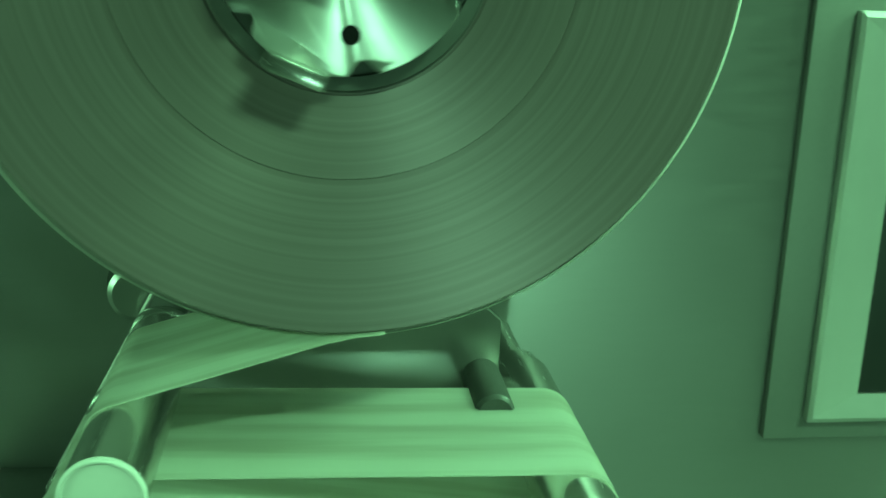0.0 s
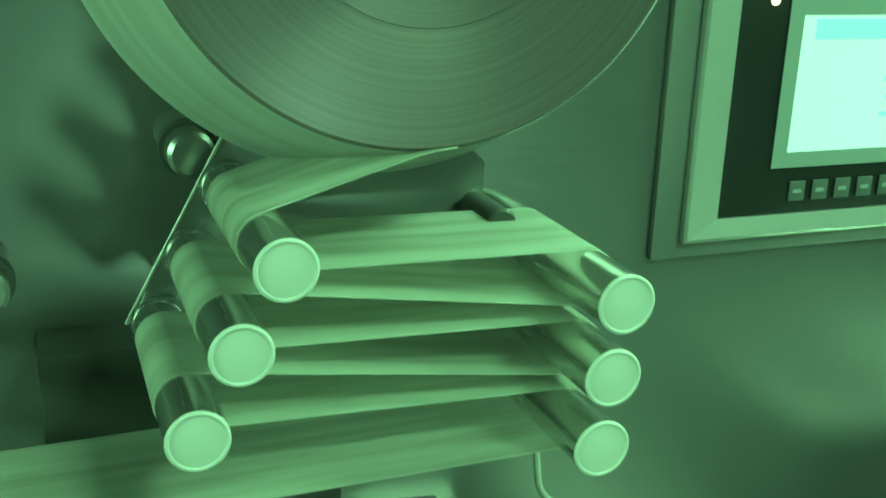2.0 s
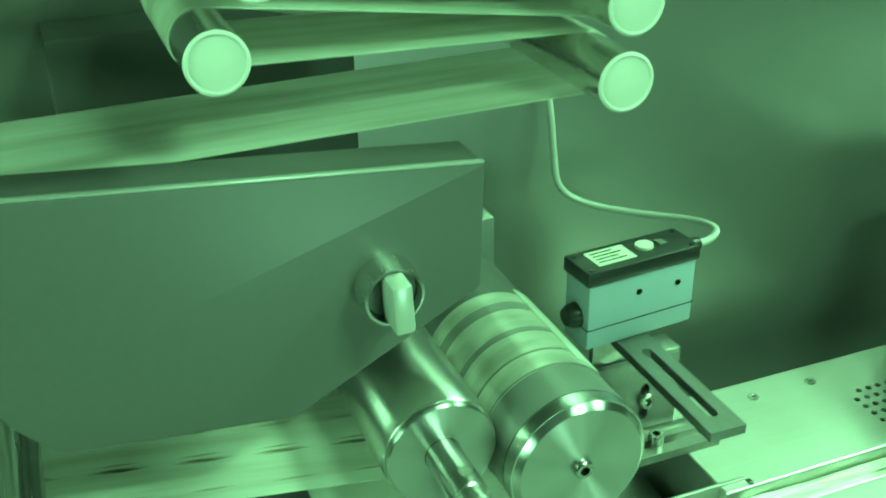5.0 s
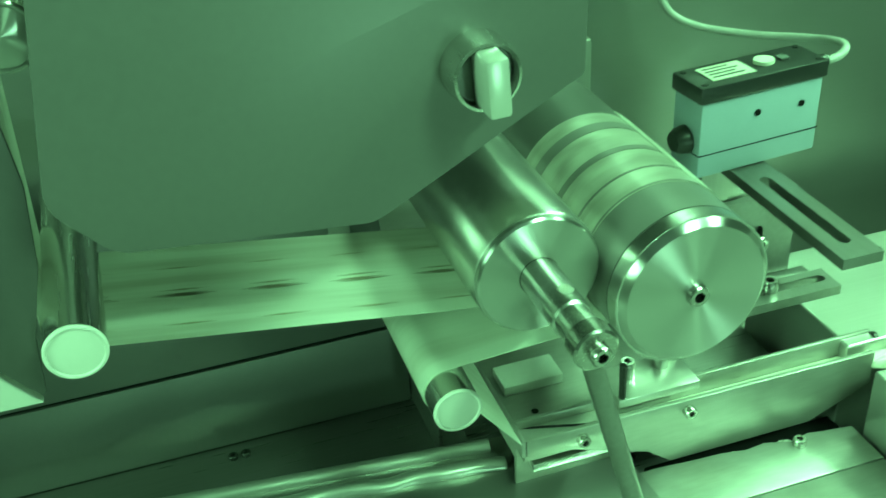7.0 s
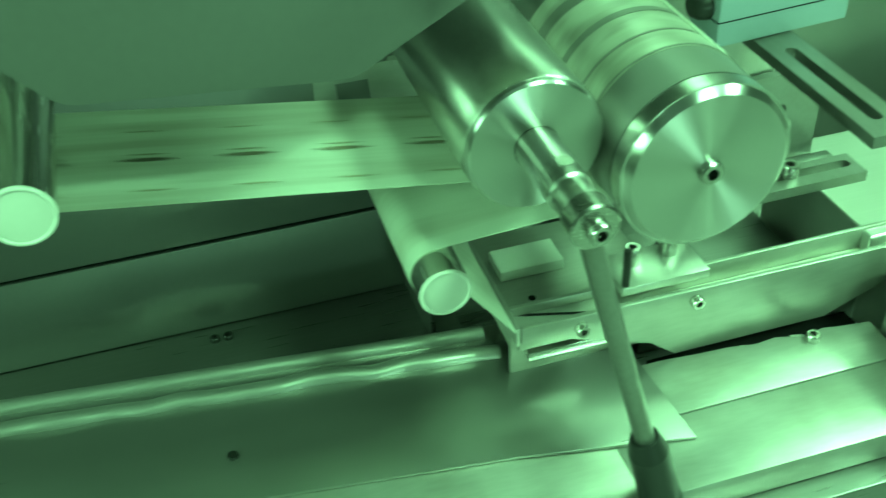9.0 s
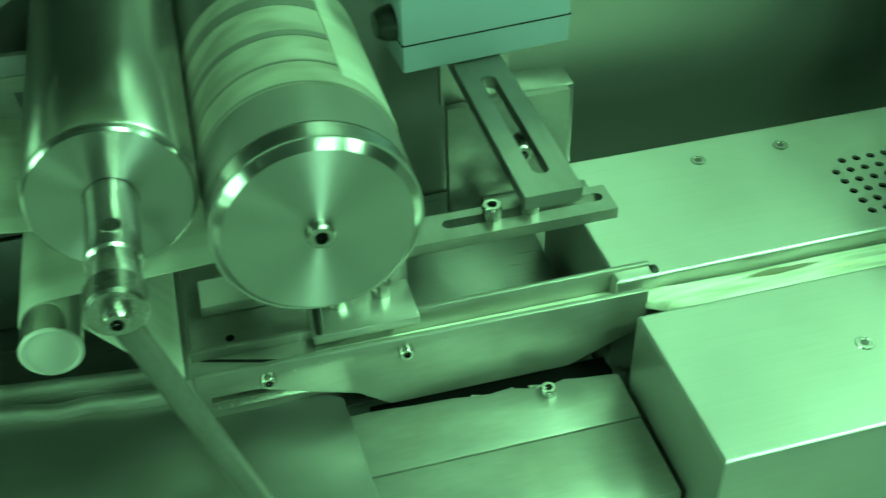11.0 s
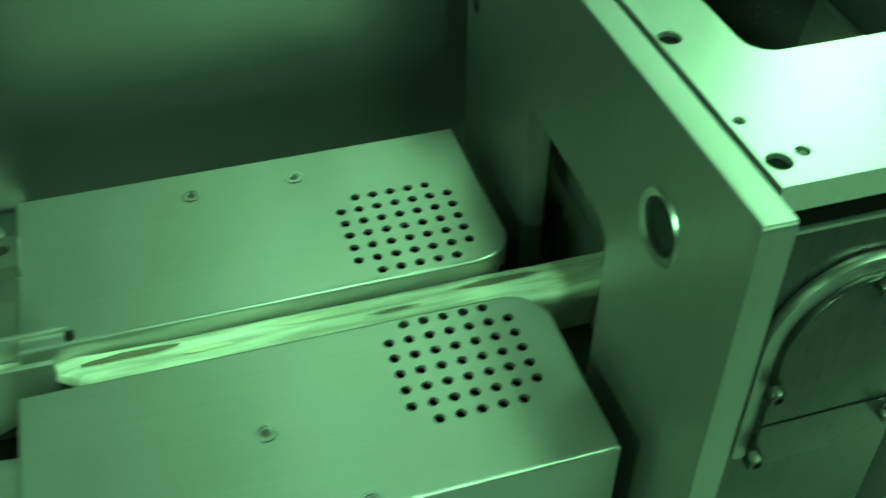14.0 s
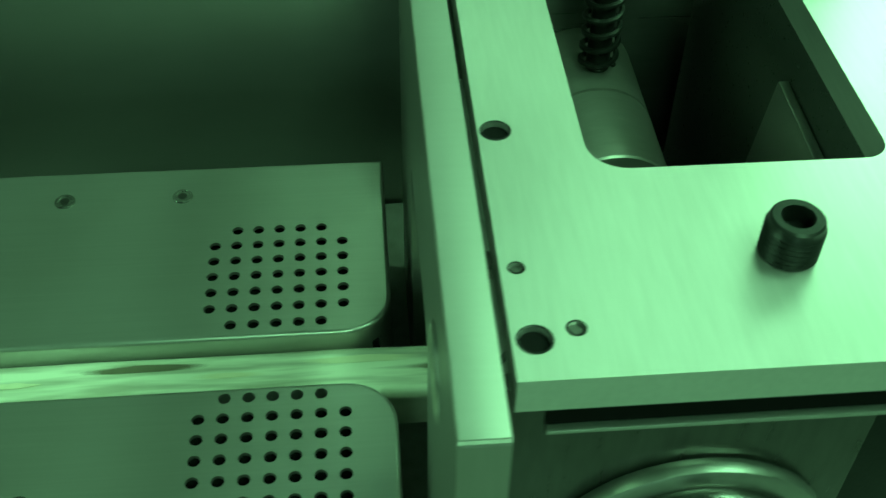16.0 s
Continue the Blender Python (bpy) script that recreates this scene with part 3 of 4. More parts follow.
def build_film():
    t = thing("film_web", (-0.45, -0.06, 0.33), "pale printed packing film threaded over the rollers", "film")
    rr = 0.0147
    path = [(-0.414, 0.5052), (-0.424, 0.5042), (-0.434, 0.5022)]
    path += arc(*LEFT[0], rr, 98, 270)
    for i in range(3):
        path += arc(*RIGHT[i], rr + 0.001, 92, -88)
        if i < 2:
            path += arc(*LEFT[i + 1], rr, 92, 268)
    b = ribbon(path, -0.052, FILM_Y[1])
    part("upper_span", b, M_FILM, t, "zigzag of pale film with faint dark print")
    path = [(RIGHT[2][0], RIGHT[2][1] - rr)] + arc(ROLL_C[0], ROLL_C[1] + 0.011, rr, 94, 182) + arc(*ROLL_A, rr, 180, 278)
    path += arc(D1[0], D1[2], 0.0345, 262, 345)
    part("middle_span", ribbon(path, *FILM_Y), M_FILM, t, "pale film running down and across to the drums")
    path = arc(D2[0], D2[2], 0.0445, 60, -92, 20) + arc(*ROLL_B, 0.014, 88, 300, 22)
    part("lower_span", ribbon(path, *FILM_Y), M_FILMBACK, t, "pale film passing over the low roller")
    x, z = arc(*ROLL_B, 0.014, 298, 300, 2)[-1]
    part("throat_span", prism([(x, z + 0.0003), (-0.4401, 0.0012), (-0.4401, 0.0006), (x, z - 0.0003)], "y", -0.049, 0.05, 0), M_FILMBACK, t, "pale film running down into the throat")
    f = thing("film_tube", (-0.05, -0.05, -0.01), "pale printed film folded into a tube between the covers", "film")
    prof = rounded([(-0.0600, -0.018), (-0.0400, -0.018), (-0.0390, -0.0075), (-0.0585, -0.0075)], [0.004, 0.004, 0.004, 0.004], 4)
    start = rounded([(-0.0422, -0.016), (-0.0298, -0.016), (-0.0298, -0.0125), (-0.0422, -0.0125)], [0.0015] * 4, 4)
    b = bmesh.new()
    loops = []
    for i in range(13):
        k = i / 12
        e = k * k * (3 - 2 * k)
        x = -0.197 + 0.036 * k
        loops.append([b.verts.new((x, p[0] + (q[0] - p[0]) * e, p[1] + (q[1] - p[1]) * e + 0.0006 * math.sin(9 * k + j))) for j, (p, q) in enumerate(zip(start, prof))])
    loops += [[b.verts.new((x, -0.0487 + (u + 0.0487) * (1 + 0.28 * (x + 0.161) / 0.2) - 0.0025 * (x + 0.161) / 0.2, v + 0.0005 * math.sin(70 * x + 3 * u))) for u, v in prof] for x in (-0.12, -0.08, -0.04, 0.0, 0.03, 0.06, 0.2, 0.30)]
    for p, q in zip(loops, loops[1:]):
        for i in range(len(p)):
            b.faces.new((p[i], p[(i + 1) % len(p)], q[(i + 1) % len(p)], q[i]))
    b.faces.new(loops[-1])
    part("tube", b, M_FILMTUBE, f)
    part("neck", box(-0.42, -0.1965, -0.0422, -0.0298, -0.016, -0.0125, 0.0008), M_FILMTUBE, f, "narrow film strip between the guide rails")
    part("fin", prism([(-0.053, -0.05), (-0.050, -0.05), (-0.050, -0.0185), (-0.053, -0.0185)], "x", -0.13, 0.30, 0), M_FILMTUBE, f, "pressed film fin below the tube")


# ---------------------------------------------------------------- draw drums
def build_drums():
    x, y, z = D1
    t = thing("pressure_drum", D1, "smooth steel pressure drum with a turned end", "drum")
    r = 0.034
    part("body", turn([(0.004, r - 0.0006), (0.005, r), (0.062, r), (0.18, r), (0.181, r - 0.001)], D1, "y", 56), M_ALU, t, "satin steel drum body")
    part("end_face", turn([(0.004, r - 0.001), (0.001, r - 0.001), (0.0, r - 0.0022), (0.0, 0.0108)], D1, "y", 56, caps=False), M_SPUN, t, "turned bright end face")
    part("recess", turn([(0.002, 0.0125), (0.0025, 0.009)], D1, "y", 32), M_HOLE, t, "dark bore round the shaft")
    s = thing("drum_lever", (x, y - 0.05, z), "hand lever with steel rod and black grip on the drum shaft", "lever")
    part("shaft", turn([(0.0, 0.0105), (-0.040, 0.0105), (-0.041, 0.0095), (-0.062, 0.0095), (-0.0635, 0.0085)], (x, y, z), "y", 32), M_ALU, s, "round steel lever shaft")
    part("clamp_ring", turn([(-0.056, 0.0096), (-0.056, 0.0112), (-0.066, 0.0112), (-0.067, 0.010)], (x, y, z), "y", 32), M_SCREW, s, "bright clamp ring")
    socket_screw((x, y - 0.067, z), "-y", 0.0052, 0.006, s)
    part("dowel", turn([(0.0092, 0.004), (0.0106, 0.004)], (x + 0.001, y - 0.030, z), "z", 20), M_SCREW, s, "steel dowel in the shaft")
    a, g = Vector((x, y - 0.0605, z - 0.009)), Vector((-0.407, -0.145, 0.002))
    part("rod", rod(a, g + (g - a) * 0.1, 0.0052, 20), M_BRACKET, s, "polished steel lever rod")
    d = (g - a).normalized()
    part("grip", join(rod(g, g + d * 0.012, 0.0075, 24, None, 0.0105), rod(g + d * 0.0119, g + d * 0.075, 0.0105, 24, None, 0.012)), M_BLACK, s, "black plastic grip")
    x, y, z = D2
    u = thing("draw_drum", D2, "large draw drum wrapped in pale printed film", "drum")
    r = 0.0435
    part("end_face", turn([(0.0045, r - 0.0005), (0.003, r - 0.0012), (0.0, r - 0.0045), (-0.0002, 0.006)], D2, "y", 64, caps=False), M_SPUN, u, "turned bright end face")
    part("end_ring", turn([(0.0035, r), (0.013, r), (0.0135, r - 0.001)], D2, "y", 64), M_ALU, u, "bright bevelled rim")
    part("rubber_band", turn([(0.014, r - 0.0005), (0.014, r), (0.042, r), (0.042, r - 0.001)], D2, "y", 64), M_BAND, u, "grey rubber sleeve")
    part("film_sleeve", turn([(0.042, r - 0.0002), (0.042, r + 0.0004), (0.135, r + 0.0004), (0.135, r - 0.0005)], D2, "y", 64), M_SLEEVE, u, "pale printed film round the drum")
    part("rear_band", turn([(0.135, r - 0.001), (0.135, r - 0.0003), (0.2, r - 0.0003), (0.2, r - 0.002)], D2, "y", 64), M_RUBBER, u, "dark rubber sleeve")
    for yy, w in ((0.0425, 0.0012), (0.0600, 0.0015), (0.0830, 0.0050), (0.1120, 0.0090)):
        part("print_line", turn([(yy, r + 0.0003), (yy, r + 0.0007), (yy + w, r + 0.0007), (yy + w, r + 0.0003)], D2, "y", 64), M_BAND, u, "dark printed line")
    part("centre_hub", turn([(0.0, 0.0062), (-0.003, 0.006), (-0.004, 0.005), (-0.004, 0.003), (-0.001, 0.003)], D2, "y", 20), M_SCREW, u, "small centre screw")
    part("centre_hole", turn([(-0.0012, 0.0029), (-0.0016, 0.0029)], D2, "y", 6), M_HOLE, u, "dark socket")
    b = thing("drum_bearing", (-0.4, 0.145, 0.14), "dark steel bearing block behind the drums", "bearing")
    part("block", box(-0.470, -0.325, 0.106, 0.1449, 0.05, 0.188, 0.003), M_PLATE, b)
    part("side_plate", ring_plate([(-0.517, 0.045), (-0.440, 0.045), (-0.440, 0.108), (-0.517, 0.108)], [[(-0.4995, 0.050), (-0.4790, 0.050), (-0.4830, 0.0985), (-0.5035, 0.0985)]], "y", 0.0975, 0.1035), M_DECK, b, "pale steel plate with a dark slot", smooth=False)
    # Black sheet behind the slot supplies the shade of its depth.
    part("slot_shade", box(-0.508, -0.474, 0.1037, 0.1055, 0.047, 0.103, 0), M_HOLE, b, "near-black backing for the shade in the slot")
    return t, u, s


# ---------------------------------------------------------------- guard with a selector knob
def build_guard():
    t = thing("drum_guard", (-0.55, -0.095, 0.21), "grey painted sheet guard with a selector knob", "guard")
    pts = rounded([(-0.424, 0.325), (-0.426, 0.257), (-0.528, 0.203), (-0.640, 0.213), (-0.664, 0.239), (-0.648, 0.344)], [0.001, 0.004, 0.02, 0.02, 0.02, 0.002], 5)
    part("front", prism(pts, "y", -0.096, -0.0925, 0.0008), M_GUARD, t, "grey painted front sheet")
    # Fold takes the dark rubber colour to imitate the shaded hollow behind it.
    part("top_fold", prism([(-0.424, 0.3247), (-0.648, 0.3437), (-0.648, 0.3412), (-0.424, 0.3222)], "y", -0.0924, -0.0625, 0.0004), M_RUBBER, t, "folded top edge, darkened for the shaded hollow behind")
    # Bright strip paints in the highlight along the guard's top bevel.
    part("top_edge", prism([(-0.424, 0.3250), (-0.648, 0.3440), (-0.648, 0.3454), (-0.424, 0.3264)], "y", -0.0958, -0.0926, 0.0004), M_TOP, t, "bright strip painted as the top edge highlight")
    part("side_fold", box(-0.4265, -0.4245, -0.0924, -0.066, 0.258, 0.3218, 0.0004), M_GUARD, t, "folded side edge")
    part("stay", box(-0.60, -0.58, -0.0922, 0.1449, 0.225, 0.245, 0.001), M_PLATE, t, "steel stay to the back panel")
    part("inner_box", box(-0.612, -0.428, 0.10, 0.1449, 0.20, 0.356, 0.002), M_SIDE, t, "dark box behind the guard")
    k = part("selector", turn([(-0.0961, 0.0165), (-0.100, 0.0165), (-0.112, 0.0152), (-0.1125, 0.0138), (-0.104, 0.0135)], (-0.478, 0, 0.270), "y", 40), M_CHROME, t, "chrome selector ring")
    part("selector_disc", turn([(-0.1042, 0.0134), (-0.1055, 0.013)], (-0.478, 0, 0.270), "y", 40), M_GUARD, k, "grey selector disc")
    h = box(-0.0052, 0.0052, -0.126, -0.1056, -0.0132, 0.0132, 0.002)
    bmesh.ops.rotate(h, verts=h.verts, cent=(0, 0, 0), matrix=Matrix.Rotation(radians(-3), 3, "Y"))
    bmesh.ops.translate(h, verts=h.verts, vec=(-0.478, 0, 0.270))
    part("selector_handle", h, M_FRAME, k, "pale selector handle")
    g = thing("side_guard", (-0.75, -0.068, 0.13), "dark grey guard sheet beside the feed roller", "guard")
    pts = rounded([(-0.687, 0.130), (-0.6845, 0.165), (-0.675, 0.20), (-0.6715, 0.24), (-0.676, 0.291), (-0.70, 0.33), (-1.05, 0.38), (-1.05, 0.36), (-0.738, 0.193)], [0.002, 0.01, 0.03, 0.03, 0.03, 0.03, 0, 0, 0], 4)
    part("sheet", prism(pts, "y", -0.0705, -0.067, 0.0006), M_SIDE, g)
    socket_screw((-0.712, -0.0705, 0.181), "-y", 0.004, 0.003, g)
    w = thing("feed_plate", (-0.8, -0.06, 0.1), "pale flat plate below the side guard", "plate")
    part("plate", prism([(-0.690, 0.125), (-0.741, 0.191), (-1.05, 0.355), (-1.05, 0.128)], "y", -0.0655, -0.060, 0.0006), M_CAP, w)


# ---------------------------------------------------------------- mark sensor
def build_sensor():
    t = thing("mark_sensor", (-0.266, 0.0, 0.139), "blue-grey print mark sensor with a black top and cable", "sensor")
    m = Matrix.Translation((-0.268, 0.009, -0.003)) @ Matrix.Rotation(radians(5), 4, "Z") @ Matrix.Diagonal((1.07, 1, 1, 1))

    def place(b):
        bmesh.ops.transform(b, matrix=m, verts=b.verts)
        return b

    body = part("body", place(box(-0.0405, 0.0405, -0.014, 0.014, 0.139, 0.187, 0.0012)), M_SENSOR, t, "blue-grey painted metal body")
    part("seam", place(box(-0.0408, 0.0408, -0.0143, 0.0143, 0.1535, 0.1541, 0)), M_HOLE, body, "fine dark seam")
    top = part("top_cap", place(box(-0.0425, 0.0425, -0.0155, 0.0155, 0.1872, 0.198, 0.0015)), M_BLACK, t, "black plastic top")
    lab = part("rating_label", place(box(-0.031, -0.003, -0.009, 0.010, 0.1981, 0.1986, 0)), M_LABEL, top, "pale rating label")
    for i in range(4):
        part("label_line", place(box(-0.029, -0.008 - 0.004 * (i % 2), -0.006 + i * 0.004, -0.0045 + i * 0.004, 0.1987, 0.1989, 0)), M_INK, lab, "dark bar of small print")
    part("dial", place(turn([(0.198, 0.0062), (0.2, 0.006), (0.2002, 0.004)], (0.009, 0.001, 0), "z", 24)), M_LABEL, top, "pale adjusting dial")
    part("button", place(box(0.018, 0.024, -0.003, 0.004, 0.198, 0.1995, 0.0005)), M_KEY, top, "small grey button")
    for x, y in ((-0.038, -0.011), (-0.038, 0.011), (0.038, -0.011), (0.038, 0.011)):
        part("cap_screw", place(turn([(0.1979, 0.002), (0.1986, 0.0018)], (x, y, 0), "z", 12)), M_OXIDE, top, "small dark screw")
    for x, z in ((-0.003, 0.174), (0.027, 0.173)):
        part("mounting_hole", place(turn([(-0.0141, 0.0021), (-0.0146, 0.0021)], (x, 0, z), "y", 16)), M_HOLE, body, "dark mounting hole")
    part("lens", place(turn([(-0.0406, 0.009), (-0.046, 0.008), (-0.049, 0.006)], (0, 0, 0.160), "x", 24)), M_OXIDE, t, "dark lens barrel")
    part("cable_gland", place(turn([(0.0405, 0.005), (0.052, 0.0045), (0.053, 0.003)], (0, 0, 0.190), "x", 20)), M_OXIDE, t, "dark cable gland")
    c = [(-0.214, 0.013, 0.187), (-0.203, 0.014, 0.188), (-0.196, 0.017, 0.191), (-0.195, 0.026, 0.192), (-0.199, 0.05, 0.187), (-0.222, 0.08, 0.183),
         (-0.252, 0.102, 0.187), (-0.270, 0.112, 0.200), (-0.273, 0.118, 0.225), (-0.274, 0.122, 0.25), (-0.276, 0.132, 0.29), (-0.277, 0.1449, 0.32)]
    part("cable", tube(c, 0.0026), M_CABLE, t, "grey round cable")
    b = thing("sensor_bracket", (-0.25, 0.0, 0.0), "slotted steel sensor bracket bolted to a cross bar", "bracket")
    bar = ring_plate([(-0.285, -0.117), (-0.260, -0.117), (-0.260, 0.03), (-0.285, 0.03)], [slot(-0.2725, -0.062, 0.082, 0.0075, "v")], "z", 0.129, 0.1355)
    part("arm", bar, M_BRACKET, b, "slotted flat steel arm", smooth=False)
    part("sensor_foot", box(-0.283, -0.245, 0.0282, 0.034, 0.09, 0.1355, 0.001), M_PLATE, b, "bent steel tab behind the sensor")
    up = ring_plate([(-0.281, 0.022), (-0.212, 0.022), (-0.212, 0.092), (-0.281, 0.092)], [slot(-0.240, 0.055, 0.032, 0.008, "v")], "y", 0.022, 0.027)
    part("upright", up, M_BRACKET, b, "upright slotted steel plate", smooth=False)
    part("rear_block", box(-0.255, -0.207, 0.0275, 0.05, 0.022, 0.092, 0.0015), M_BRACKET, b, "steel block behind the upright")
    socket_screw((-0.240, 0.0219, 0.058), "-y", 0.0065, 0.006, b)
    part("foot", box(-0.262, -0.2, 0.0125, 0.0218, 0.0245, 0.030, 0.0008), M_BRACKET, b, "angled steel foot")
    cross = ring_plate([(-0.325, -0.011), (-0.192, -0.011), (-0.192, 0.012), (-0.325, 0.012)], [slot(-0.2435, 0.002, 0.094, 0.0075, "u")], "z", 0.024, 0.031)
    part("cross_bar", cross, M_BRACKET, b, "slotted flat steel cross bar", smooth=False)
    for x, y in ((-0.262, 0.002), (-0.240, 0.002)):
        socket_screw((x, y, 0.0311), "z", 0.0058, 0.0085, b)
    part("leg", box(-0.325, -0.314, -0.010, 0.010, -0.045, 0.0239, 0.001), M_PLATE, b, "steel leg of the cross bar")


# ---------------------------------------------------------------- perforated covers
def build_cover(y_mid, front, back, inner_front, label, screws):
    """A folded stainless cover with a field of punched holes; y_mid is the field's middle."""
    t = thing("sealer_cover", (-0.075, (front + back) / 2, -0.0893), label, "cover", "heat sealer covers")
    x0, x1 = -0.201, 0.052
    p, hr = 0.0101, 0.0027
    rad = 0.022
    pts = [(x0, front), (x1, front), (x1, back), (x0, back)]
    radii = [0.0015, rad if inner_front else 0.0015, 0.0015 if inner_front else rad, 0.0015]
    outline = rounded(pts, radii, 8)
    holes = []
    for c in range(-3, 4):
        for r in range(-3, 4):
            if abs(c) + abs(r) < 6:
                holes.append(circle(c * p, y_mid + r * p, hr, 12))
    def inset(d):
        return rounded([(x0 + d, front + d), (x1 - d, front + d), (x1 - d, back - d), (x0 + d, back - d)], [max(0.0003, q - d) for q in radii], 8)
    b = ring_plate(inset(0.002), holes, "z", -0.0018, 0.0)
    top = part("top", b, M_COVER, t, "brushed top with punched holes", smooth=False)
    s = bmesh.new()
    rows = [(0.002, 0.0)] + [(0.002 * (1 - math.sin(radians(a))), -0.002 * (1 - math.cos(radians(a)))) for a in (22, 45, 68, 90)] + [(0.0, -0.0893)]
    loops = [[s.verts.new((u, v, d)) for u, v in inset(q)] for q, d in rows]
    for a, c in zip(loops, loops[1:]):
        n = len(a)
        for i in range(n):
            s.faces.new((a[i], a[(i + 1) % n], c[(i + 1) % n], c[i]))
    part("skirt", s, M_COVER, t, "folded stainless side")
    # Block coloured near-black stands in for the shade seen through the holes.
    part("shade_block", box(x0 + 0.004, x1 - 0.006, front + 0.004, back - 0.004, -0.089, -0.012, 0), M_HOLE, t, "near-black block for the shade inside the cover")
    for x, y, dark in screws:
        ring = turn([(0.0001, 0.0052), (0.0008, 0.0048), (0.0008, 0.0036), (0.0003, 0.0033)], (x, y, 0), "z", 20)
        sc = part("screw", ring, M_SCREW if not dark else M_OXIDE, top, "countersunk steel screw")
        part("socket", turn([(0.0004, 0.0024), (0.0006, 0.0024)], (x, y, 0), "z", 6), M_BLUED, sc)


def build_covers():
    build_cover(0.0, -0.038, 0.079, True, "rear perforated stainless sealer cover behind the film tube", [(-0.107, 0.057, False), (-0.049, 0.057, False)])
    build_cover(-0.1015, -0.170, -0.0655, False, "front perforated stainless sealer cover before the film tube", [(-0.096, -0.118, False), (-0.060, -0.166, False)])


# ---------------------------------------------------------------- film guides and bed plates
def build_guides():
    t = thing("film_guide", (-0.3, -0.034, -0.05), "folded steel film guide rails with side bolts", "guide")
    part("rear_rail", box(-0.437, -0.178, -0.0295, -0.0265, -0.05, 0.002, 0.0006), M_DECK, t, "rear guide rail")
    part("front_rail", prism([(-0.436, 0.0), (-0.185, -0.003), (-0.185, -0.03), (-0.23, -0.0495), (-0.335, -0.0495), (-0.352, -0.036), (-0.405, -0.0165), (-0.436, -0.0125)], "y", -0.046, -0.0425, 0.0006), M_DECK, t, "front guide rail")
    part("floor_strip", box(-0.43, -0.19, -0.0424, -0.0297, -0.03, -0.024, 0.0004), M_CHROME, t, "bright strip between the rails")
    part("rod_end", turn([(-0.1785, 0.0055), (-0.175, 0.0055), (-0.174, 0.0042)], (0, -0.0325, -0.004), "x", 20), M_OXIDE, t, "dark round rail end")
    for x in (-0.395, -0.321):
        socket_screw((x - 0.004, -0.0461, -0.009), "-y", 0.0042, 0.005, t, "side_bolt")
    c = thing("guide_clamp", (-0.345, -0.022, 0.002), "small steel clamp plate with two upright screws", "clamp")
    part("plate", box(-0.372, -0.315, -0.0415, -0.008, 0.0024, 0.0085, 0.0008), M_COVER, c)
    for x, y in ((-0.356, -0.020), (-0.331, -0.018)):
        socket_screw((x, y, 0.0086), "z", 0.0052, 0.012, c)
    part("pin", rod((-0.3685, -0.0385, 0.034), (-0.3685, -0.0385, 0.0086), 0.0024, 10), M_OXIDE, c, "dark pin")
    f = thing("film_former", (-0.438, 0.0, -0.05), "folded steel film former below the low roller", "former")
    part("throat_wall", box(-0.4395, -0.4365, -0.046, 0.058, -0.0125, 0.0005, 0.0006), M_PLATE, f, "upright throat wall")
    part("base_plate", box(-0.4363, -0.335, -0.0262, 0.062, -0.03, -0.012, 0.0008), M_DECK, f, "flat base plate below the drums")
    part("pale_block", box(-0.428, -0.386, 0.012, 0.036, -0.0118, -0.004, 0.0012), M_CAP, f, "small pale block")
    part("base_hole", turn([(-0.0119, 0.0025), (-0.0117, 0.0025)], (-0.415, -0.008, 0), "z", 14), M_HOLE, f, "dark screw hole")
    part("corner_plate", box(-0.4363, -0.372, -0.0424, -0.0297, -0.020, -0.0035, 0.0006), M_DECK, f, "small plate closing the channel")
    part("corner_slit", prism([(-0.432, -0.0305), (-0.426, -0.0305), (-0.386, -0.0421), (-0.393, -0.0421)], "z", -0.0034, -0.0030, 0), M_HOLE, f, "dark slanted slit")


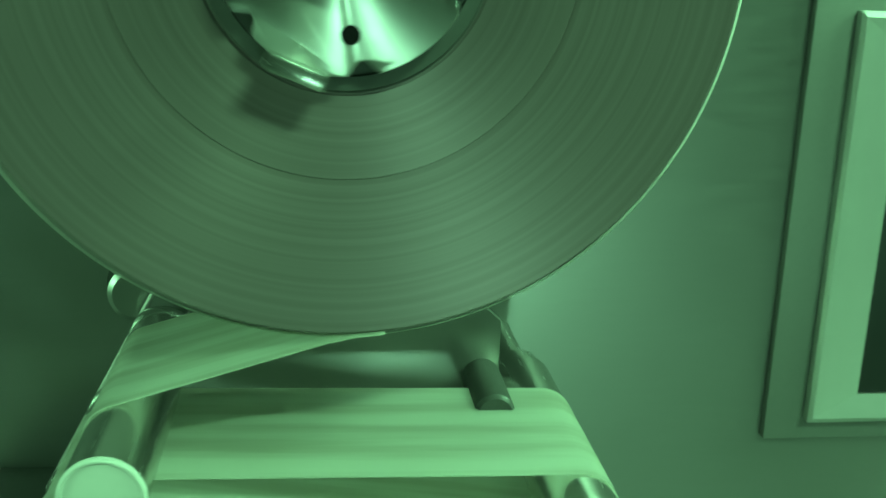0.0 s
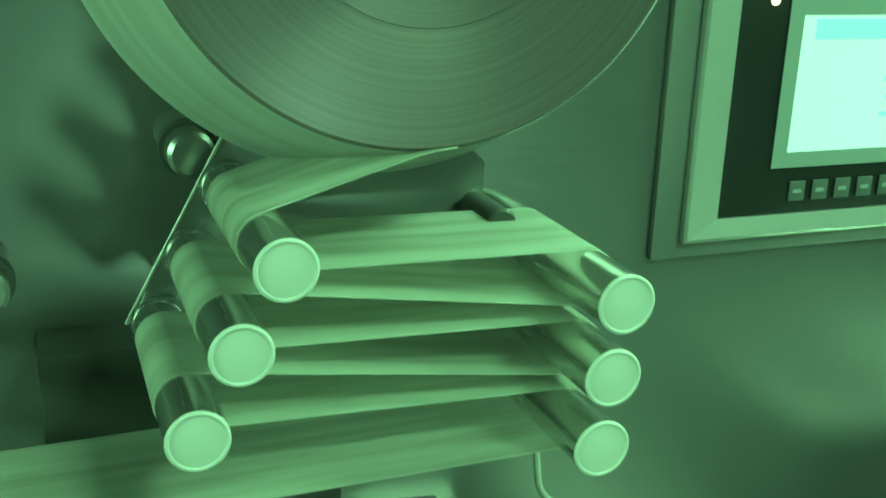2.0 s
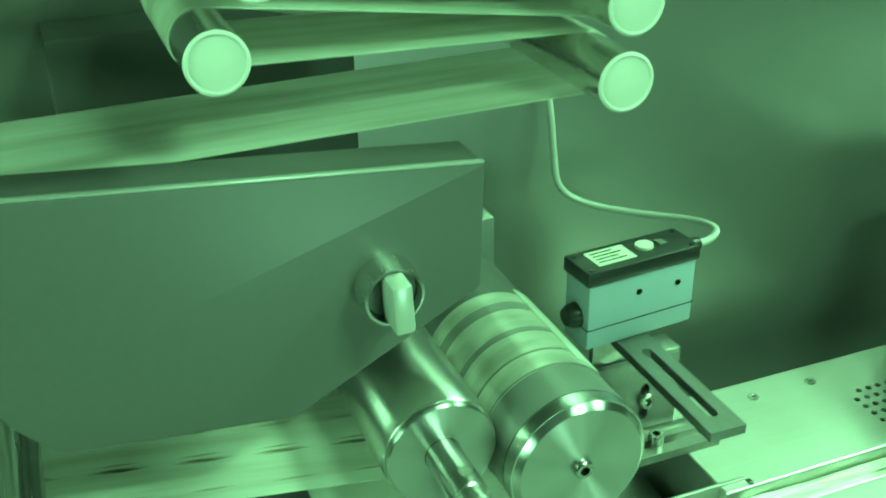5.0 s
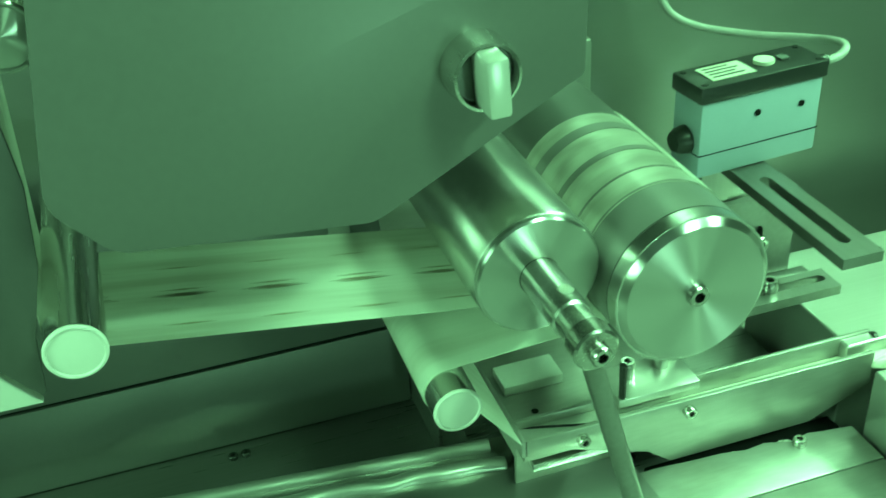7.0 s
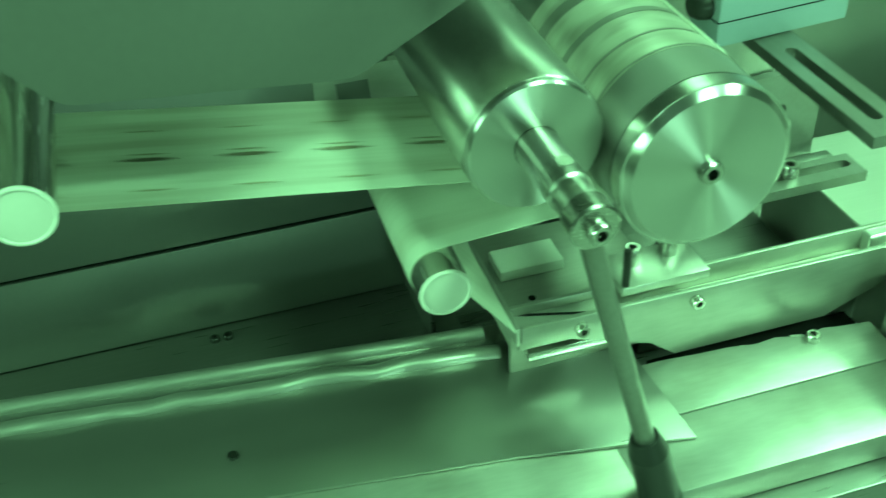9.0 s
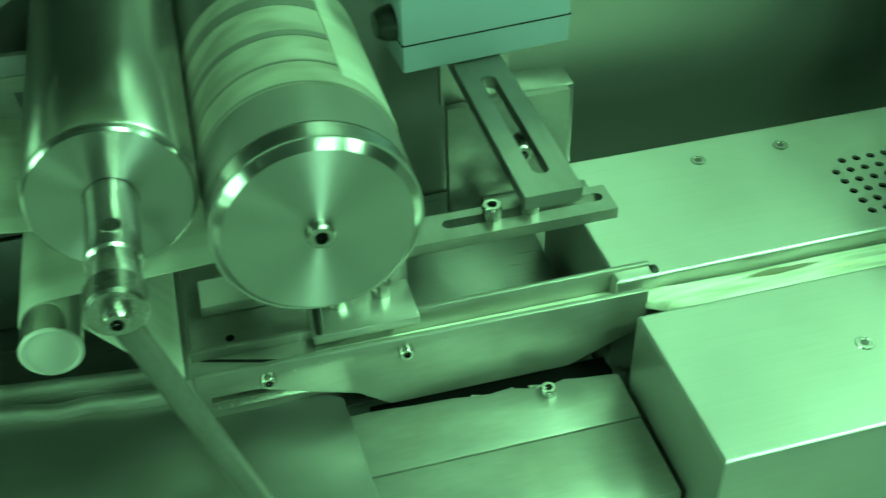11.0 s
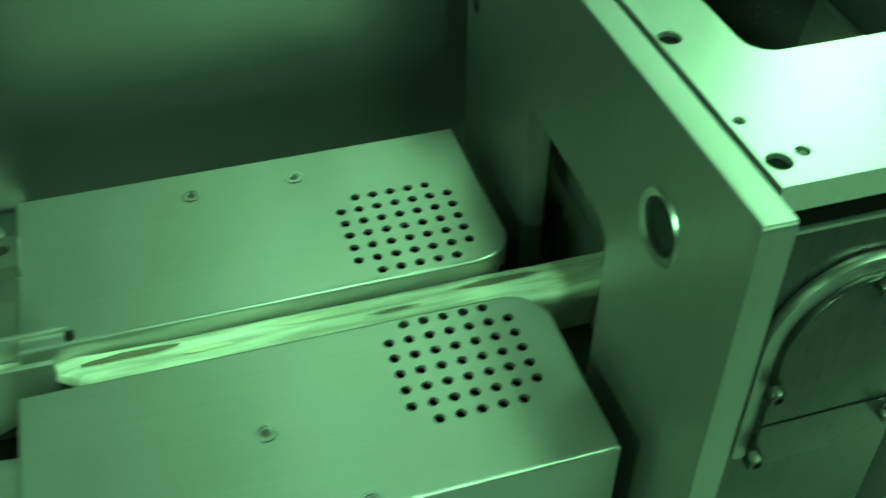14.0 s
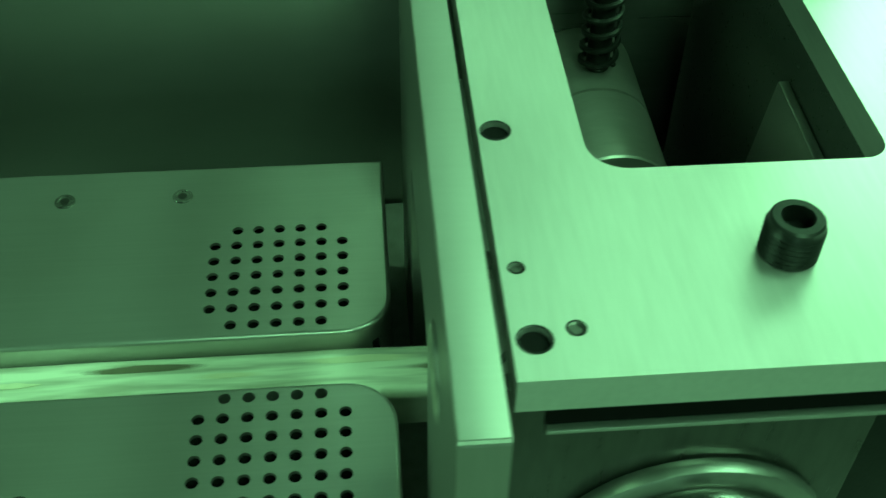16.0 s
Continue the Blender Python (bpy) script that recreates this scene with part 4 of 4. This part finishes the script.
def build_plates():
    t = thing("bed_plate", (-0.27, -0.09, -0.05), "matt aluminium bed plate beside the sealer cover", "plate")
    edge = [(-0.40, -0.092), (-0.2045, -0.092), (-0.2045, -0.0585), (-0.226, -0.056), (-0.236, -0.0540), (-0.25, -0.0575), (-0.268, -0.0520), (-0.283, -0.0535), (-0.30, -0.0505), (-0.322, -0.0495), (-0.338, -0.0480), (-0.347, -0.0475), (-0.40, -0.0475)]
    part("rear_plate", prism(edge, "z", -0.0715, -0.0505, 0.0008), M_DECK, t, "worn plate with a cut edge")
    part("front_plate", box(-0.40, -0.2045, -0.1445, -0.0925, -0.0715, -0.0512, 0.0008), M_DECK, t)
    part("long_plate", box(-1.3, -0.4002, -0.1445, 0.02, -0.0715, -0.0512, 0.0008), M_DECK, t, "plate running on below the polished sheet")
    # Near-black floor of the gap stands in for the shade down there.
    part("gap_shade", box(-0.345, -0.2, -0.0595, -0.030, -0.0717, -0.066, 0.0005), M_HOLE, t, "near-black strip for the shade in the gap")
    socket_screw((-0.248, -0.062, -0.0505), "z", 0.0046, 0.005, t)
    rng = random.Random(9)
    for x, y, w in ((-0.246, -0.0500, 0.020), (-0.276, -0.0482, 0.026)):
        c = thing("film_scrap", (x, y, -0.060), "crumpled white scrap of film in the gap beside the bed plate", "film scrap", "film scraps in the gap")
        b = bmesh.new()
        rows = [[b.verts.new((x + w * (i / 5 - 0.5) + rng.uniform(-0.0012, 0.0012), y + 0.0045 * (j / 2 - 0.5) + rng.uniform(-0.0012, 0.0012), -0.0600 + 0.0045 * math.sin(0.9 * i + 1.1 * j) + rng.uniform(0, 0.001))) for j in range(3)] for i in range(6)]
        for p, q in zip(rows, rows[1:]):
            for i in range(2):
                b.faces.new((p[i], p[i + 1], q[i + 1], q[i]))
        bmesh.ops.solidify(b, geom=b.faces[:], thickness=0.0004)
        part("sheet", b, M_FILMBACK, c, smooth=False)
    r = thing("rear_bed_plate", (-0.3, 0.05, -0.055), "matt steel bed plate behind the film guide, shade put into its colour", "plate")
    # The dark sheet colour here stands in for shade on the plate.
    part("plate", box(-0.345, -0.207, -0.018, 0.143, -0.0715, -0.055, 0.001), M_DARKSHEET, r)
    socket_screw((-0.265, -0.012, -0.055), "z", 0.0042, 0.004, r)
    part("raised_strip", box(-0.27, -0.225, -0.002, 0.018, -0.0548, -0.050, 0.0006), M_PLATE, r)
    s = thing("front_sheet", (-0.65, -0.05, -0.05), "polished sheet with a rolled rear edge", "sheet")
    part("sheet", prism([(-1.3, 0.095), (-0.41, -0.002), (-0.36, -0.035), (-0.355, -0.113), (-0.46, -0.0935), (-1.3, 0.01)], "z", -0.0505, -0.0485, 0.0004), M_SHEET, s)
    part("rolled_edge", rod((-1.3, 0.104, -0.0465), (-0.442, 0.0079, -0.0465), 0.0055, 20), M_COVER, s, "bright rolled edge")
    rng = random.Random(4)
    pts = [(-1.3 + 0.863 * i / 44, 0.087 - 0.0961 * i / 44 + rng.uniform(-0.0010, 0.0010), -0.0492 + rng.uniform(-0.0012, 0.0010)) for i in range(45)]
    part("fold_strip", prism([(-1.3, 0.104), (-0.442, 0.008), (-0.437, -0.0091), (-1.3, 0.087)], "z", -0.0482, -0.0464, 0.0003), M_SHEET, s, "flat strip of the folded edge")
    part("second_fold", tube(pts, 0.0060, 12), M_COVER, s, "uneven second fold of the edge")
    # Dark disc put here instead of cutting the sheet's slotted hole.
    part("screw", turn([(-0.0484, 0.0035), (-0.0468, 0.003)], (-0.6086, -0.0412, 0), "z", 14), M_OXIDE, s, "dark disc in place of a slotted hole")
    q = thing("trough", (-0.7, 0.1, -0.02), "dark steel trough with a grey back wall behind the rolled edge", "trough")
    part("bottom", box(-1.3, -0.445, 0.034, 0.0985, -0.0718, -0.068, 0.0005), M_DARKSHEET, q)
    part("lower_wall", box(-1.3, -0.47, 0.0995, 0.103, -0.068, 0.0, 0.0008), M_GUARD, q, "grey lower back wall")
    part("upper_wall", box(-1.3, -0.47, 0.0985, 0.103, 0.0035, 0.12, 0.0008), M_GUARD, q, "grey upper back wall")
    part("seam", box(-1.3, -0.47, 0.1032, 0.106, -0.005, 0.01, 0), M_HOLE, q, "dark seam between the walls")
    part("end_wall", box(-0.469, -0.466, 0.034, 0.1449, -0.068, 0.06, 0.0006), M_DARKSHEET, q, "dark end wall")
    for x in (-0.6055, -0.5965):
        socket_screw((x, 0.085, -0.068), "z", 0.0034, 0.003, q, mat=M_OXIDE)


# ---------------------------------------------------------------- end plate and cutter housing
def build_cutter():
    t = thing("end_plate", (0.07, -0.03, -0.3), "thick ground steel end plate with a film opening", "plate")
    outer = rounded([(-0.209, -0.45), (0.087, -0.45), (0.087, 0.157), (-0.209, 0.157)], [0.001, 0.001, 0.003, 0.002], 3)
    win = rounded([(-0.110, -0.10), (-0.012, -0.10), (-0.012, 0.074), (-0.110, 0.074)], [0.01, 0.01, 0.006, 0.012], 5)
    part("plate", ring_plate(outer, [win, circle(-0.149, 0.108, 0.0125, 24), circle(0.074, 0.084, 0.0055, 16)], "x", 0.0625, 0.0755), M_PLATE, t, smooth=False)
    part("hole_rim", turn([(0.0624, 0.0165), (0.0615, 0.0155), (0.0625, 0.0125)], (0, -0.149, 0.108), "x", 28, caps=False), M_ALU, t, "bright chamfer round a bore")
    part("rear_plug", turn([(0.0665, 0.0053), (0.072, 0.0053)], (0, 0.074, 0.084), "x", 16), M_OXIDE, t, "dark plug near the rear edge")
    part("plug", turn([(0.0645, 0.0123), (0.070, 0.0123)], (0, -0.149, 0.108), "x", 24), M_OXIDE, t, "dark plug in the bore")
    part("top_edge", box(0.0628, 0.0752, -0.2085, 0.0865, 0.1571, 0.1578, 0.0002), M_EDGE, t, "bright ground top edge")
    h = thing("cutter_housing", (0.16, 0.0, -0.3), "steel cutter housing with a bright top plate and round cover", "housing")
    top_out = [(0.0785, -0.193), (0.36, -0.193), (0.36, 0.0865), (0.0785, 0.0865)]
    win = rounded([(0.110, -0.117), (0.201, -0.117), (0.201, 0.06), (0.110, 0.06)], [0.012, 0.008, 0.01, 0.01], 6)
    hs = [win, circle(0.084, -0.097, 0.0043, 20), circle(0.0845, -0.180, 0.0043, 20), circle(0.0955, -0.177, 0.0022, 14), circle(0.083, -0.155, 0.0018, 12)]
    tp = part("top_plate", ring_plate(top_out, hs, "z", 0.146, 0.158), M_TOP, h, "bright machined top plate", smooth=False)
    # Raised black discs in the larger bores stand in for their depth shade.
    for x, y, r in ((0.084, -0.097, 0.0042), (0.0845, -0.180, 0.0042), (0.0955, -0.177, 0.0021), (0.083, -0.155, 0.0017)):
        part("bore_bottom", turn([(0.1545, r), (0.1562 if r > 0.003 else 0.1572, r)], (x, y, 0), "z", 16), M_HOLE if r > 0.003 else M_BLUED, tp, "dark bore" if r > 0.003 else "shallow dark bore")
        part("bore_rim", turn([(0.1581, r + 0.0007), (0.1583, r + 0.0005), (0.1581, r)], (x, y, 0), "z", 20, caps=False), M_OXIDE, tp, "dark rim of a bore")
    for x, y, r in ((0.232, -0.09, 0.0047), (0.232, -0.03, 0.003)):
        part("screw_hole", turn([(0.1581, r), (0.1583, r)], (x, y, 0), "z", 16), M_HOLE, tp, "dark screw hole")
    prof = [(0.1581, 0.0078)]
    for i in range(6):
        prof += [(0.1588 + i * 0.0018, 0.0082), (0.1597 + i * 0.0018, 0.0075)]
    prof += [(0.1704, 0.0074), (0.171, 0.0068), (0.171, 0.0046), (0.164, 0.0043)]
    st = thing("set_screw", (0.157, -0.154, 0.158), "black threaded hollow set screw standing in the top plate", "screw")
    part("thread", turn(prof, (0.157, -0.154, 0), "z", 28), M_OXIDE, st)
    part("socket", turn([(0.165, 0.0042), (0.166, 0.0042)], (0.157, -0.154, 0), "z", 6), M_HOLE, st, "dark hexagon socket")
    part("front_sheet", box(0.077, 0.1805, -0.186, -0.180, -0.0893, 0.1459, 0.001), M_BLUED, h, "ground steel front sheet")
    part("front_strip", box(0.088, 0.36, -0.1895, -0.1862, 0.1302, 0.1318, 0.0004), M_COVER, h, "bright edge strip")
    # Black strip laid on the sheet paints the shaded gap.
    part("front_gap_shade", box(0.088, 0.36, -0.1875, -0.1862, 0.1323, 0.1457, 0), M_HOLE, h, "black strip for the shaded gap below the top plate")
    disc = rounded([(0.092, 0.002), (0.177, 0.002), (0.177, 0.112), (0.092, 0.112)], [0.004, 0.03, 0.0424, 0.0424], 12)
    part("cover_ring", prism(disc, "y", -0.1925, -0.1862, 0.0026), M_PLATE, h, "bright bevelled ring of the bearing cover")
    face = rounded([(0.0985, 0.002), (0.1705, 0.002), (0.1705, 0.1055), (0.0985, 0.1055)], [0.004, 0.03, 0.0359, 0.0359], 12)
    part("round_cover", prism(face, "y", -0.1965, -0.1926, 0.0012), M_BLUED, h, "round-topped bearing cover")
    part("cover_seam", box(0.0975, 0.171, -0.1969, -0.1966, 0.0290, 0.0297, 0), M_HOLE, h, "dark seam across the cover")
    for x, z in ((0.133, 0.1035), (0.162, 0.056), (0.160, 0.020), (0.098, 0.052), (0.098, 0.010)):
        socket_screw((x, -0.197, z), "-y", 0.0043, 0.005, h, mat=M_BLUED)
    # Black plate added where the open side falls into shade.
    part("side_shade", box(0.1808, 0.2165, -0.1795, -0.1760, -0.0893, 0.1285, 0.0004), M_OXIDE, h, "black plate for the shaded recess beside the front sheet")
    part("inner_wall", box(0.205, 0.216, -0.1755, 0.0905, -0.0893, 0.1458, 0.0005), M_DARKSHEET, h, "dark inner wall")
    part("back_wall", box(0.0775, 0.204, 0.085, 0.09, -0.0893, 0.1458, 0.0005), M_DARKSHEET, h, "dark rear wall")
    # Thin pale prism, drawn as a bright triangle against the inner wall.
    part("bright_patch", prism([(-0.031, 0.123), (-0.074, 0.121), (-0.072, 0.112), (-0.021, 0.072)], "x", 0.2005, 0.2046, 0.0006), M_COVER, h, "bright triangular patch on the inner wall")
    g = thing("cutter_shaft", (0.150, 0.03, 0.045), "dull steel drive drum at the rear of the housing", "drum")
    part("drum", turn([(-0.012, 0.0272), (-0.0112, 0.028), (0.034, 0.028), (0.034, 0.0262), (0.036, 0.0262), (0.036, 0.028), (0.0845, 0.028)], (0.150, 0, 0.045), "y", 48), M_DECK, g)
    part("shaft_end", turn([(-0.0122, 0.010), (-0.02, 0.010), (-0.021, 0.009)], (0.150, 0, 0.045), "y", 28), M_SCREW, g, "bright shaft end")
    j1 = thing("cutter_shaft", (0.118, -0.02, 0.0165), "dull steel cutter drum inside the housing", "drum")
    part("drum", turn([(-0.12, 0.026), (-0.119, 0.0275), (0.012, 0.0275), (0.013, 0.02), (0.078, 0.02)], (0.118, 0, 0.0165), "y", 40), M_COVER, j1)
    part("belt_mark", turn([(-0.085, 0.0277), (-0.085, 0.0281), (-0.081, 0.0281), (-0.081, 0.0277)], (0.118, 0, 0.0165), "y", 40), M_RUBBER, j1, "dark groove")
    j2 = thing("cutter_shaft", (0.118, -0.02, -0.0425), "dull steel lower cutter drum inside the housing", "drum")
    part("drum", turn([(-0.12, 0.026), (-0.119, 0.0275), (0.012, 0.0275), (0.013, 0.02), (0.078, 0.02)], (0.118, 0, -0.0425), "y", 40), M_COVER, j2)
    part("shaft_end", turn([(-0.128, 0.011), (-0.1205, 0.012)], (0.118, 0, -0.0425), "y", 28), M_SCREW, j2, "bright shaft end")
    part("cross_block", box(0.080, 0.112, -0.055, 0.06, 0.046, 0.064, 0.002), M_DARKSHEET, h, "dark steel cross block above the drums")
    sp = thing("jaw_spring", (0.152, 0.055, 0.09), "dark coil spring inside the housing", "spring")
    pts = [(0.152 + 0.008 * math.cos(i * 0.9), 0.052 + 0.008 * math.sin(i * 0.9), 0.0735 + i * 0.0011) for i in range(60)]
    part("coil", tube(pts, 0.0014, 6), M_OXIDE, sp)
    part("bolt", rod((0.152, 0.052, 0.0735), (0.152, 0.052, 0.1475), 0.0055, 16), M_OXIDE, sp, "dark bolt inside the spring")
    return h


# ---------------------------------------------------------------- what moves
WEB = 0.70          # film speed, metres a second
RATE = 30           # rows a second


def spin_rows(at, r, sign, step):
    """A steady turn about the y axis; step in thirtieths of a second."""
    return [(i / RATE, pose(*at, 0, sign * math.degrees(WEB / r * i / RATE), 0)) for i in range(0, 16 * RATE + 1, step)]


def circuit_rows(stops, lap, start):
    """Places from a closed round of (row, x, y, z), repeated for the whole clip."""
    k = np.array([q[0] for q in stops], float)
    rows = []
    for i in range(16 * RATE + 1):
        n = (i + start) % lap
        rows.append((i / RATE, pose(*(float(np.interp(n, k, [q[j] for q in stops])) for j in (1, 2, 3)))))
    return rows


SPAN_A, SPAN_B = (-0.6630, 0.1480), (-0.4530, 0.1172)     # film between the feed roller and the drum
# out along the film, then through the drum, behind the back panel and the feed roller
SPAN_ROUND = [(0, SPAN_A[0], 0.0, SPAN_A[1]), (9, SPAN_B[0], 0.0, SPAN_B[1]), (10, D1[0], 0.0, D1[2]), (12, D1[0], 0.25, D1[2]),
              (15, ROLL_A[0], 0.25, ROLL_A[1]), (17, ROLL_A[0], 0.0, ROLL_A[1]), (18, SPAN_A[0], 0.0, SPAN_A[1])]
# out along the tube into the cutter, then back inside the machine base
TUBE_ROUND = [(0, -0.150, -0.0487, -0.0069), (15, 0.200, -0.0512, -0.0069), (18, 0.200, -0.0512, -0.30), (24, -0.150, -0.0487, -0.30),
              (27, -0.150, -0.0487, -0.0150), (28, -0.150, -0.0487, -0.0069)]


def build_marks():
    """Prints that ride on the flat film before the drum and on the film tube."""
    slope = (SPAN_B[1] - SPAN_A[1]) / (SPAN_B[0] - SPAN_A[0])
    span, tube_marks = [], []
    for k in range(9):
        m = thing("film_print", (0, 0, 0), "dark printed streaks travelling on the flat film", "print", "print marks on the flat film")
        for y, h, w, name in ((-0.0225, 0.0130, 0.0034, "broad_streak"), (-0.0175, 0.0085, 0.0016, "thin_streak"), (-0.0500, 0.0095, 0.0016, "edge_streak"), (0.0050, 0.0085, 0.0013, "edge_streak")):
            pts = [(-h, y), (-h * 0.5, y - w * 0.45), (h * 0.35, y - w * 0.5), (h, y - w * 0.1), (h * 0.5, y + w * 0.45), (-h * 0.4, y + w * 0.5)]
            b = prism(pts, "z", 0.0, 0.00012, 0)
            for v in b.verts:
                v.co.z += v.co.x * slope
            part(name, b, M_MARK if h > 0.012 else M_DASH, m)
        span.append(m)
    rng = random.Random(11)
    for k in range(7):
        m = thing("film_print_mark", (0, 0, 0), "soft dark printed patch travelling on the film tube" if k % 2 == 0 else "pale printed patch travelling on the film tube", "print", "print marks on the film")
        for name, x0, y0, h, w in (("patch", 0.0, 0.002, 0.026, 0.0055), ("small_patch", 0.036, -0.004, 0.014, 0.0035)):
            pts = [(x0 + h * math.cos(q) * rng.uniform(0.75, 1.0), y0 + w / 2 * math.sin(q) * rng.uniform(0.6, 1.0)) for q in (2 * math.pi * i / 14 for i in range(14))]
            part(name, prism(pts, "z", 0.0, 0.0002, 0), M_MARK if (k % 2 == 0) == (name == "patch") else M_MARKLIGHT, m)
        tube_marks.append(m)
    return span, tube_marks


build_setting()
build_screen()
roll = build_roll()
rollers = build_rollers()
build_film()
drum_a, drum_b, lever = build_drums()
build_guard()
build_sensor()
build_covers()
build_guides()
build_plates()
build_cutter()
span_prints, tube_prints = build_marks()


def motions():
    walk(roll, spin_rows(ROLL, 0.1337, 1, 5))
    walk(drum_a, spin_rows(D1, 0.034, -1, 1))
    walk(drum_b, spin_rows(D2, 0.0435, 1, 2))
    for i, m in enumerate(span_prints):
        walk(m, circuit_rows(SPAN_ROUND, 18, 2 * i))
    for i, m in enumerate(tube_prints):
        walk(m, circuit_rows(TUBE_ROUND, 28, 4 * i))


motions()
